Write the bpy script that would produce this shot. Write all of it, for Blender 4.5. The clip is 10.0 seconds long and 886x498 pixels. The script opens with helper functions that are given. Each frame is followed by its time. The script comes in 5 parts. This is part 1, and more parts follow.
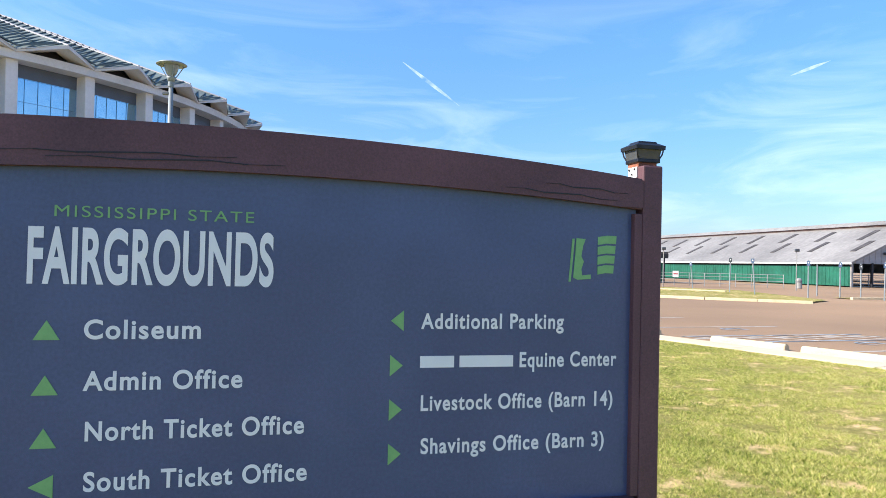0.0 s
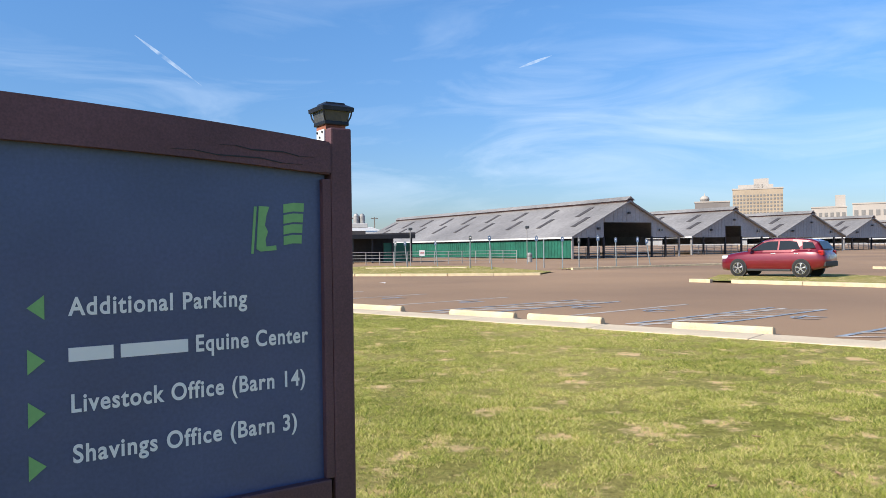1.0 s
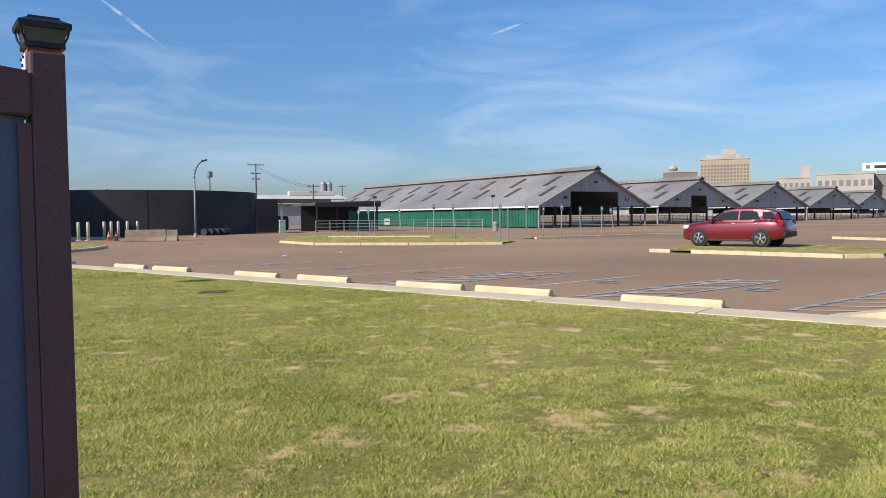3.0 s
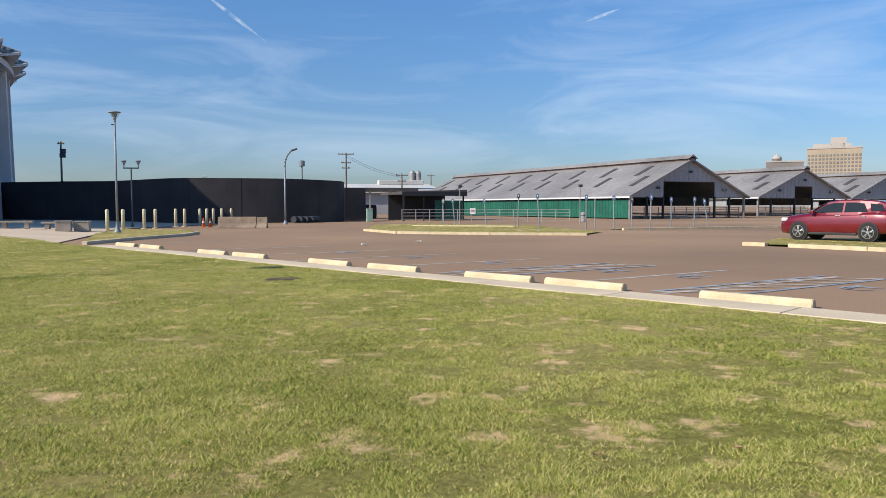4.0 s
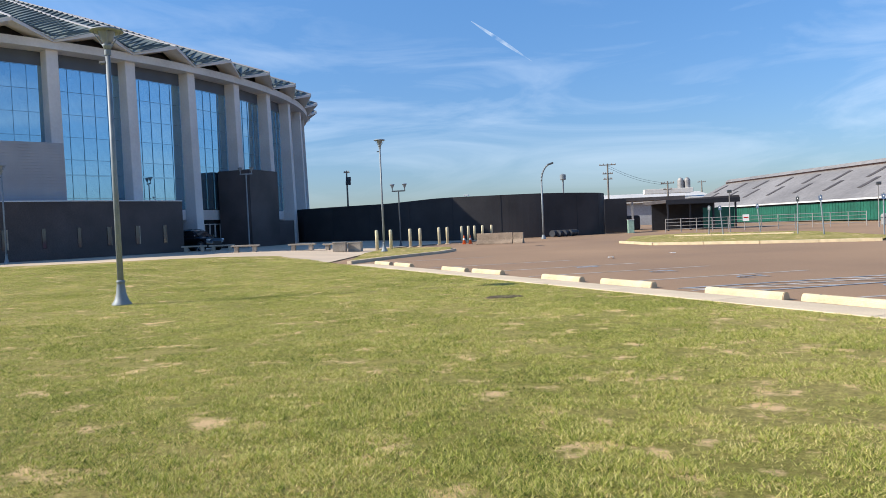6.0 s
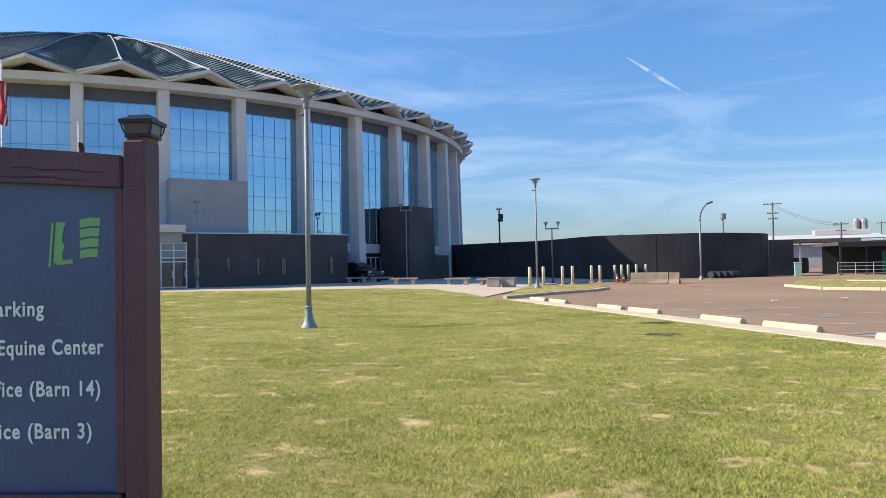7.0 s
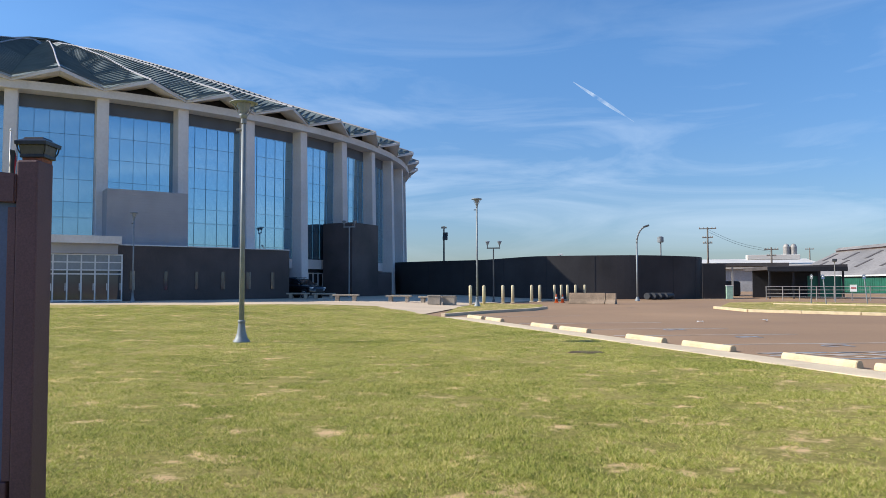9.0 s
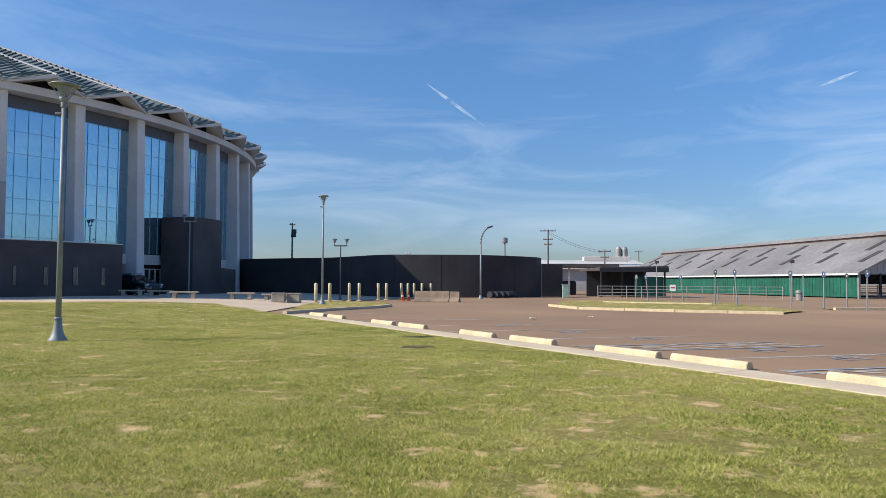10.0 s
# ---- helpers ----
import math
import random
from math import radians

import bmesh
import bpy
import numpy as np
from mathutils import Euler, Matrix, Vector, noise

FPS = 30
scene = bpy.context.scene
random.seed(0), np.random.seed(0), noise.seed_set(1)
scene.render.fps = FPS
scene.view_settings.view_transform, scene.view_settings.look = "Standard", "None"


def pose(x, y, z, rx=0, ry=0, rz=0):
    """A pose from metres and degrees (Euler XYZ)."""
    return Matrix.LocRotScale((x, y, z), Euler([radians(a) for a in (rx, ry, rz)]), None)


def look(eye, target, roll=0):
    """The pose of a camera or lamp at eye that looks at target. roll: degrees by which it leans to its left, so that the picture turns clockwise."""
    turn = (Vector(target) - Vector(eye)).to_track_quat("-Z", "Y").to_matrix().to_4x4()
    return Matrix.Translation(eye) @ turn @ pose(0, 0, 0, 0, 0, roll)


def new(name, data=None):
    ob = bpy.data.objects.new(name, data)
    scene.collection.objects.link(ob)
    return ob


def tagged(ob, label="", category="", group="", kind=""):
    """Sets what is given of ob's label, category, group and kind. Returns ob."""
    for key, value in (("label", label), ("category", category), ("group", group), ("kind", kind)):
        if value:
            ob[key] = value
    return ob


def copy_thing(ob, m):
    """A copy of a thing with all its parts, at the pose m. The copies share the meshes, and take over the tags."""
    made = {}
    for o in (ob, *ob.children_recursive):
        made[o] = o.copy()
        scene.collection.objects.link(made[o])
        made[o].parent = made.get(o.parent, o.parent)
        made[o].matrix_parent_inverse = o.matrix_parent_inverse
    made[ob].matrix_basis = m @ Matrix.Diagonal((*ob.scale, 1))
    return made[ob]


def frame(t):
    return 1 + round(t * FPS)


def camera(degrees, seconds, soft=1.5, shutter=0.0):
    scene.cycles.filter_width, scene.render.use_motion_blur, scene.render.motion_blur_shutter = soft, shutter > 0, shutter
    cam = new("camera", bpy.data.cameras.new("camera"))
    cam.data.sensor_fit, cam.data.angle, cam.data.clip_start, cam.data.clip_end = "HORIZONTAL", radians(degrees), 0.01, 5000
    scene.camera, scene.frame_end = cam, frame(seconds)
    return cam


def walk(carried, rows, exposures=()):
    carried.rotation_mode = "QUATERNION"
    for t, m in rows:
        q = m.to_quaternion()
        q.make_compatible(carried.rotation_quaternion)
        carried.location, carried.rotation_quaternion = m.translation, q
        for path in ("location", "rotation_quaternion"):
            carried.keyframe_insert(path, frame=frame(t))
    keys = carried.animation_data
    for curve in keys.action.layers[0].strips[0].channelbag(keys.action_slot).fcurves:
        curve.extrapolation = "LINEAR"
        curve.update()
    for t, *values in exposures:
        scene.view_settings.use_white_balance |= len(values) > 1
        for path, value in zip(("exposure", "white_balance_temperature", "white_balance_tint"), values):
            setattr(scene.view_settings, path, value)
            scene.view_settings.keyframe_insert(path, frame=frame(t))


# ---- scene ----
# the camera and its walk: seconds, x, y, z, yaw, pitch, lean
cam = camera(61.4, 10.0, 0.8)
PATH = (
    (0, 0.054, 1.633, 1.664, 1.910, 1.065, 1.295),
    (0.5, 0.168, 1.669, 1.634, -7.491, 0.356, 0.375),
    (1, 0.310, 1.815, 1.618, -16.894, -0.098, -0.811),
    (1.5, 0.472, 1.865, 1.614, -20.360, -0.416, -1.691),
    (2, 0.747, 1.888, 1.617, -19.360, -2.277, -0.553),
    (2.2, 0.838, 1.882, 1.607, -20.190, -2.800, -0.147),
    (3.3, 1.144, 2.397, 1.623, -17.432, -2.566, -1.215),
    (3.5, 1.249, 2.397, 1.621, -14.760, -2.861, -0.704),
    (4, 1.633, 2.669, 1.594, -12.187, -3.284, -0.132),
    (4.5, 1.924, 3.042, 1.582, -12.499, -2.572, -1.575),
    (5, 2.032, 3.238, 1.597, -5.502, -2.626, -0.231),
    (5.5, 2.575, 4.168, 1.578, 3.963, -2.984, -1.956),
    (5.7, 2.670, 4.037, 1.570, 5.967, -2.732, -2.370),
    (6.8, 2.528, 2.307, 1.576, 16.319, 1.149, -1.375),
    (7, 2.587, 2.342, 1.583, 19.553, 1.346, -1.106),
    (7.5, 2.695, 2.376, 1.587, 25.440, 1.999, -1.207),
    (8, 2.701, 2.368, 1.601, 25.432, 3.168, -1.204),
    (8.5, 2.704, 2.366, 1.595, 22.499, 3.567, -0.881),
    (9, 3.008, 2.100, 1.565, 15.435, 2.666, -0.126),
    (9.5, 3.247, 2.137, 1.534, 8.853, 2.624, 0.428),
    (10, 3.425, 1.954, 1.513, 4.104, 2.575, 0.260),
)


def ahead_of(yaw, pitch):
    a, b = radians(yaw), radians(pitch)
    return Vector((-math.sin(a) * math.cos(b), math.cos(a) * math.cos(b), math.sin(b)))


walk(cam, [(t, look((x, y, z), Vector((x, y, z)) + ahead_of(w, p), r)) for t, x, y, z, w, p, r in PATH],
     [(0.0, 1.0), (0.5, 0.8), (1.0, 0.48), (1.5, 0.3), (2.0, 0.18), (3.5, 0.18), (4.5, 0.18), (5.5, 0.35), (7.0, 0.55), (7.5, 0.6), (8.0, 0.6), (8.5, 0.52), (9.0, 0.38), (10.0, 0.22)])

# ---- light ----
SUN_TO = Vector((-0.96, -0.28, 0.0)).normalized()
SUN_EL = radians(35)
world = bpy.data.worlds.new("sky")
scene.world = world
world.use_nodes = True
wn, wl = world.node_tree.nodes, world.node_tree.links
wn.clear()
w_out = wn.new("ShaderNodeOutputWorld")
w_bg = wn.new("ShaderNodeBackground")
w_sky = wn.new("ShaderNodeTexSky")
w_sky.sky_type = "NISHITA"
w_sky.sun_disc = False
w_sky.sun_elevation = SUN_EL
w_sky.sun_rotation = math.atan2(SUN_TO.x, SUN_TO.y)
w_sky.air_density, w_sky.dust_density, w_sky.ozone_density = 1.0, 0.5, 2.0
w_bg.inputs["Strength"].default_value = 0.13
# thin high cloud, drawn out along the wind, low in the sky
w_co = wn.new("ShaderNodeTexCoord")
w_map = wn.new("ShaderNodeMapping")
w_map.inputs["Rotation"].default_value = (radians(4), radians(-9), 0)
w_map.inputs["Scale"].default_value = (1.6, 1.6, 9.0)
w_n1 = wn.new("ShaderNodeTexNoise")
w_n1.inputs["Scale"].default_value, w_n1.inputs["Detail"].default_value, w_n1.inputs["Roughness"].default_value = 1.9, 9.0, 0.58
w_n1.inputs["Distortion"].default_value = 0.9
w_r1 = wn.new("ShaderNodeValToRGB")
w_r1.color_ramp.elements[0].position, w_r1.color_ramp.elements[1].position = 0.43, 0.74
w_sep = wn.new("ShaderNodeSeparateXYZ")
w_band = wn.new("ShaderNodeValToRGB")
for at, v in ((0.03, 0.25), (0.12, 1.0), (0.30, 0.35)):
    e = w_band.color_ramp.elements.new(at)
    e.color = (v, v, v, 1)
w_band.color_ramp.elements[0].color = (0.1, 0.1, 0.1, 1)
w_band.color_ramp.elements[-1].position = 0.42
w_band.color_ramp.elements[-1].color = (0.0, 0.0, 0.0, 1)
w_mul = wn.new("ShaderNodeMath")
w_mul.operation = "MULTIPLY"
w_mul2 = wn.new("ShaderNodeMath")
w_mul2.operation = "MULTIPLY"
w_mul2.inputs[1].default_value = 0.42
w_mix = wn.new("ShaderNodeMixRGB")
w_mix.inputs["Color2"].default_value = (5.4, 6.2, 7.2, 1)
wl.new(w_co.outputs["Generated"], w_map.inputs["Vector"])
wl.new(w_map.outputs["Vector"], w_n1.inputs["Vector"])
wl.new(w_n1.outputs["Fac"], w_r1.inputs["Fac"])
wl.new(w_co.outputs["Generated"], w_sep.inputs["Vector"])
wl.new(w_sep.outputs["Z"], w_band.inputs["Fac"])
wl.new(w_r1.outputs["Color"], w_mul.inputs[0])
wl.new(w_band.outputs["Color"], w_mul.inputs[1])
wl.new(w_mul.outputs["Value"], w_mul2.inputs[0])
wl.new(w_mul2.outputs["Value"], w_mix.inputs["Fac"])
w_hue = wn.new("ShaderNodeHueSaturation")
w_hue.inputs["Saturation"].default_value, w_hue.inputs["Value"].default_value = 1.2, 0.92
wl.new(w_sky.outputs["Color"], w_hue.inputs["Color"])
w_tint = wn.new("ShaderNodeMixRGB")
w_tint.blend_type, w_tint.inputs["Fac"].default_value = "MULTIPLY", 1.0
w_tint.inputs["Color2"].default_value = (0.80, 0.94, 1.10, 1)
wl.new(w_hue.outputs["Color"], w_tint.inputs["Color1"])
# haze low over the horizon takes some light from the sky
w_haze = wn.new("ShaderNodeValToRGB")
w_haze.color_ramp.elements[0].position, w_haze.color_ramp.elements[0].color = 0.0, (0.54, 0.55, 0.66, 1)
w_haze.color_ramp.elements[1].position, w_haze.color_ramp.elements[1].color = 0.30, (1.0, 1.0, 1.0, 1)
w_low = wn.new("ShaderNodeMixRGB")
w_low.blend_type, w_low.inputs["Fac"].default_value = "MULTIPLY", 1.0
wl.new(w_sep.outputs["Z"], w_haze.inputs["Fac"])
wl.new(w_tint.outputs["Color"], w_low.inputs["Color1"])
wl.new(w_haze.outputs["Color"], w_low.inputs["Color2"])
wl.new(w_low.outputs["Color"], w_mix.inputs["Color1"])
wl.new(w_mix.outputs["Color"], w_bg.inputs["Color"])
wl.new(w_bg.outputs["Background"], w_out.inputs["Surface"])

sun = new("sun", bpy.data.lights.new("sun", "SUN"))
sun.data.energy, sun.data.angle, sun.data.color = 5.0, radians(0.55), (1.0, 0.92, 0.79)
sun_dir = Vector((SUN_TO.x * math.cos(SUN_EL), SUN_TO.y * math.cos(SUN_EL), math.sin(SUN_EL)))
sun.matrix_world = look(sun_dir * 60, (0, 0, 0))


# ---- materials ----
def material(name, color, rough=0.6, metal=0.0, vary=0.12, scale=4.0, bump=0.0, fine=60.0, second=None, coords="Object", per_piece=0.0, coat=0.0, spec=0.5):
    """A surface with two scales of variation: broad stains and fine grain, with relief from the grain."""
    m = bpy.data.materials.new(name)
    m.use_nodes = True
    n, l = m.node_tree.nodes, m.node_tree.links
    b = n["Principled BSDF"]
    b.inputs["Roughness"].default_value, b.inputs["Metallic"].default_value = rough, metal
    b.inputs["Specular IOR Level"].default_value = spec
    b.inputs["Coat Weight"].default_value = coat
    co = n.new("ShaderNodeTexCoord")
    broad, grain = n.new("ShaderNodeTexNoise"), n.new("ShaderNodeTexNoise")
    for t, s, d in ((broad, scale, 5.0), (grain, fine, 3.0)):
        t.inputs["Scale"].default_value, t.inputs["Detail"].default_value = s, d
        l.new(co.outputs[coords], t.inputs["Vector"])
    ramp = n.new("ShaderNodeValToRGB")
    c = Vector(color)
    other = Vector(second) if second else c * (1 - 2 * vary)
    ramp.color_ramp.elements[0].position, ramp.color_ramp.elements[1].position = 0.32, 0.68
    ramp.color_ramp.elements[0].color = (*other, 1)
    ramp.color_ramp.elements[1].color = (*(c * (1 + vary * 0.5)), 1)
    l.new(broad.outputs["Fac"], ramp.inputs["Fac"])
    mix = n.new("ShaderNodeMixRGB")
    mix.blend_type = "OVERLAY"
    mix.inputs["Fac"].default_value = min(1.0, vary * 2.5)
    l.new(ramp.outputs["Color"], mix.inputs["Color1"])
    l.new(grain.outputs["Fac"], mix.inputs["Color2"])
    last = mix.outputs["Color"]
    if per_piece:
        info, mr, hv = n.new("ShaderNodeObjectInfo"), n.new("ShaderNodeMapRange"), n.new("ShaderNodeHueSaturation")
        mr.inputs["To Min"].default_value, mr.inputs["To Max"].default_value = 1 - per_piece, 1 + per_piece
        l.new(info.outputs["Random"], mr.inputs["Value"])
        l.new(mr.outputs["Result"], hv.inputs["Value"])
        l.new(last, hv.inputs["Color"])
        last = hv.outputs["Color"]
    l.new(last, b.inputs["Base Color"])
    if bump:
        bp = n.new("ShaderNodeBump")
        bp.inputs["Strength"].default_value, bp.inputs["Distance"].default_value = bump, 0.02
        l.new(grain.outputs["Fac"], bp.inputs["Height"])
        l.new(bp.outputs["Normal"], b.inputs["Normal"])
    return m


def lawn_material():
    m = bpy.data.materials.new("mown_grass")
    m.use_nodes = True
    n, l = m.node_tree.nodes, m.node_tree.links
    b = n["Principled BSDF"]
    b.inputs["Roughness"].default_value = 0.9
    b.inputs["Specular IOR Level"].default_value = 0.15
    co = n.new("ShaderNodeTexCoord")
    noises = []
    for s, d, r in ((0.22, 4, 0.6), (1.7, 8, 0.70), (16.0, 7, 0.78), (110.0, 4, 0.75)):
        t = n.new("ShaderNodeTexNoise")
        t.inputs["Scale"].default_value, t.inputs["Detail"].default_value, t.inputs["Roughness"].default_value = s, d, r
        l.new(co.outputs["Object"], t.inputs["Vector"])
        noises.append(t)
    green = n.new("ShaderNodeValToRGB")
    for e, p, c in zip(green.color_ramp.elements, (0.35, 0.66), ((0.34, 0.33, 0.075, 1), (0.56, 0.46, 0.17, 1))):
        e.position, e.color = p, c
    l.new(noises[0].outputs["Fac"], green.inputs["Fac"])
    blades = n.new("ShaderNodeValToRGB")
    for e, p, c in zip(blades.color_ramp.elements, (0.36, 0.66), ((0.36, 0.36, 0.32, 1), (1.0, 1.0, 1.0, 1))):
        e.position, e.color = p, c
    l.new(noises[2].outputs["Fac"], blades.inputs["Fac"])
    mul = n.new("ShaderNodeMixRGB")
    mul.blend_type, mul.inputs["Fac"].default_value = "MULTIPLY", 0.85
    l.new(green.outputs["Color"], mul.inputs["Color1"])
    l.new(blades.outputs["Color"], mul.inputs["Color2"])
    fine = n.new("ShaderNodeMixRGB")
    fine.blend_type, fine.inputs["Fac"].default_value = "OVERLAY", 0.95
    l.new(mul.outputs["Color"], fine.inputs["Color1"])
    l.new(noises[3].outputs["Fac"], fine.inputs["Color2"])
    # worn spots of sandy soil
    bare = n.new("ShaderNodeValToRGB")
    bare.color_ramp.elements[0].position, bare.color_ramp.elements[1].position = 0.545, 0.63
    l.new(noises[1].outputs["Fac"], bare.inputs["Fac"])
    dirt = n.new("ShaderNodeMixRGB")
    dirt.inputs["Color2"].default_value = (0.76, 0.54, 0.29, 1)
    l.new(bare.outputs["Color"], dirt.inputs["Fac"])
    l.new(fine.outputs["Color"], dirt.inputs["Color1"])
    l.new(dirt.outputs["Color"], b.inputs["Base Color"])
    bp = n.new("ShaderNodeBump")
    bp.inputs["Strength"].default_value, bp.inputs["Distance"].default_value = 1.0, 0.05
    l.new(noises[2].outputs["Fac"], bp.inputs["Height"])
    l.new(bp.outputs["Normal"], b.inputs["Normal"])
    return m


def blade_material():
    m = bpy.data.materials.new("grass_blade")
    m.use_nodes = True
    n, l = m.node_tree.nodes, m.node_tree.links
    b = n["Principled BSDF"]
    b.inputs["Roughness"].default_value = 0.6
    b.inputs["Specular IOR Level"].default_value = 0.2
    g = n.new("ShaderNodeNewGeometry")
    co = n.new("ShaderNodeTexCoord")
    broad = n.new("ShaderNodeTexNoise")
    broad.inputs["Scale"].default_value, broad.inputs["Detail"].default_value, broad.inputs["Roughness"].default_value = 0.35, 7.0, 0.68
    l.new(co.outputs["Object"], broad.inputs["Vector"])
    add = n.new("ShaderNodeMath")
    add.operation = "MULTIPLY_ADD"
    add.inputs[1].default_value, add.inputs[2].default_value = 0.55, 0.0
    l.new(g.outputs["Random Per Island"], add.inputs[0])
    s = n.new("ShaderNodeMath")
    s.operation = "MULTIPLY_ADD"
    s.inputs[1].default_value = 0.66
    l.new(broad.outputs["Fac"], s.inputs[0])
    l.new(add.outputs["Value"], s.inputs[2])
    ramp = n.new("ShaderNodeValToRGB")
    ramp.color_ramp.elements[0].position, ramp.color_ramp.elements[0].color = 0.30, (0.055, 0.10, 0.018, 1)
    ramp.color_ramp.elements[1].position, ramp.color_ramp.elements[1].color = 0.88, (0.84, 0.70, 0.33, 1)
    e = ramp.color_ramp.elements.new(0.6)
    e.color = (0.46, 0.50, 0.095, 1)
    l.new(s.outputs["Value"], ramp.inputs["Fac"])
    l.new(ramp.outputs["Color"], b.inputs["Base Color"])
    # thin leaves let light through
    tl = n.new("ShaderNodeBsdfTranslucent")
    mx = n.new("ShaderNodeMixShader")
    mx.inputs["Fac"].default_value = 0.34
    l.new(ramp.outputs["Color"], tl.inputs["Color"])
    l.new(b.outputs["BSDF"], mx.inputs[1])
    l.new(tl.outputs["BSDF"], mx.inputs[2])
    l.new(mx.outputs["Shader"], n["Material Output"].inputs["Surface"])
    return m


def glass_material(name, tint, rough=0.02, metal=0.85):
    m = material(name, tint, rough, metal, 0.03, 0.3, 0.0, 3.0)
    return m


M_LAWN, M_BLADE = lawn_material(), blade_material()
M_ASPHALT = material("worn_asphalt", (0.330, 0.210, 0.120), 0.92, 0, 0.18, 0.07, 0.5, 30.0, (0.225, 0.142, 0.085))
M_CONCRETE = material("pale_concrete", (0.66, 0.54, 0.38), 0.9, 0, 0.10, 0.6, 0.35, 25.0)
M_PLAZA = material("plaza_concrete", (0.60, 0.48, 0.35), 0.9, 0, 0.08, 0.2, 0.2, 12.0)
M_YELLOW = material("cream_yellow_paint", (0.64, 0.52, 0.33), 0.75, 0, 0.12, 3.0, 0.3, 40.0)
M_BOLLARD = material("bollard_paint", (0.72, 0.64, 0.42), 0.6, 0, 0.10, 5.0, 0.1, 40.0)
M_LINE_W = material("white_line_paint", (0.50, 0.46, 0.42), 0.85, 0, 0.25, 2.0, 0.2, 30.0)
M_LINE_B = material("blue_line_paint", (0.31, 0.36, 0.42), 0.85, 0, 0.25, 2.0, 0.2, 30.0)
M_WOOD = material("stained_wood", (0.13, 0.058, 0.068), 0.6, 0, 0.18, 2.0, 0.06, 160.0)
M_WOOD_RAW = material("raw_post_top", (0.34, 0.12, 0.07), 0.8, 0, 0.2, 8.0, 0.3, 60.0)
M_PANEL = material("navy_panel", (0.070, 0.098, 0.205), 0.42, 0, 0.10, 2.0, 0.0, 90.0, coat=0.2)
M_WHITE_T = material("white_vinyl", (0.88, 0.88, 0.87), 0.5, 0, 0.03)
M_GREEN_T = material("green_vinyl", (0.22, 0.47, 0.17), 0.5, 0, 0.05)
M_LANT = material("lantern_metal", (0.035, 0.037, 0.045), 0.4, 0.6, 0.15, 9.0)
M_LANT_GLASS = material("lantern_glass", (0.08, 0.085, 0.09), 0.15, 0.0, 0.1, 12.0)
M_WHITE_MET = material("white_bracket", (0.78, 0.78, 0.76), 0.4, 0.1, 0.05)
M_COLUMN = material("painted_concrete", (0.72, 0.69, 0.68), 0.8, 0, 0.08, 0.25, 0.1, 5.0)
M_FASCIA = material("fascia_paint", (0.68, 0.65, 0.63), 0.75, 0, 0.08, 0.4, 0.1, 6.0)
M_HEADER = material("header_panel", (0.10, 0.12, 0.16), 0.6, 0, 0.08, 0.5)
M_ROOF = material("green_grey_metal_roof", (0.19, 0.235, 0.225), 0.6, 0.1, 0.15, 0.15, 0.05, 2.0)
M_SEAM = material("roof_seam", (0.12, 0.145, 0.14), 0.5, 0.4, 0.1, 0.5)
M_GLASS = glass_material("blue_mirror_glass", (0.32, 0.49, 0.60))
M_MULL = material("mullion_metal", (0.26, 0.41, 0.51), 0.06, 0.85, 0.05)
# near-black for dark parts, and for shade put into recesses and interiors
M_DARK = material("dark_parts_and_shade", (0.022, 0.024, 0.030), 0.7, 0, 0.1)
M_BRICK = material("dark_brown_brick", (0.078, 0.062, 0.062), 0.65, 0, 0.2, 0.4, 0.4, 14.0)
M_WALL = material("dark_wall_brick", (0.036, 0.033, 0.036), 0.7, 0, 0.2, 0.4, 0.4, 14.0)
M_GREYMET = material("grey_ribbed_metal", (0.37, 0.37, 0.40), 0.6, 0.1, 0.06, 0.6)
M_FRAME = material("white_door_frame", (0.68, 0.69, 0.70), 0.5, 0.1, 0.04)
M_DGLASS = material("door_glass", (0.05, 0.06, 0.07), 0.05, 0.0, 0.1, 1.0, spec=0.8)
M_POLE = material("galvanised_pole", (0.25, 0.285, 0.31), 0.55, 0.1, 0.12, 3.0)
M_POLE_DK = material("dark_pole", (0.10, 0.11, 0.12), 0.5, 0.5, 0.12, 3.0)
M_LENS = material("lamp_lens", (0.24, 0.27, 0.30), 0.2, 0.0, 0.06)
M_STONE = material("bench_stone", (0.42, 0.36, 0.29), 0.9, 0, 0.14, 2.0, 0.4, 20.0)
M_BARRIER = material("stained_concrete", (0.30, 0.23, 0.17), 0.95, 0, 0.22, 1.2, 0.5, 18.0)
M_ORANGE = material("cone_orange", (0.75, 0.16, 0.04), 0.6, 0, 0.08)
M_TIN = material("weathered_tin_roof", (0.28, 0.265, 0.255), 0.6, 0.1, 0.16, 0.12, 0.1, 2.0)
M_TIN_DK = material("skylight_strip", (0.085, 0.075, 0.075), 0.7, 0.0, 0.2, 0.6)
M_TIN_WALL = material("grey_tin_wall", (0.38, 0.39, 0.41), 0.6, 0.2, 0.10, 0.3, 0.1, 3.0)
M_GREEN = material("green_tin_wall", (0.012, 0.125, 0.082), 0.6, 0.1, 0.15, 0.5, 0.1, 3.0)
M_RUST = material("ridge_rust", (0.17, 0.10, 0.085), 0.7, 0.1, 0.2, 0.8)
M_RAIL = material("pen_rail", (0.36, 0.35, 0.34), 0.6, 0.3, 0.15, 1.0)
M_SIGN_B = material("faded_blue_sign", (0.09, 0.14, 0.24), 0.6, 0, 0.1)
M_CAR = material("deep_red_paint", (0.17, 0.006, 0.016), 0.3, 0.2, 0.04, 2.0, coat=1.0)
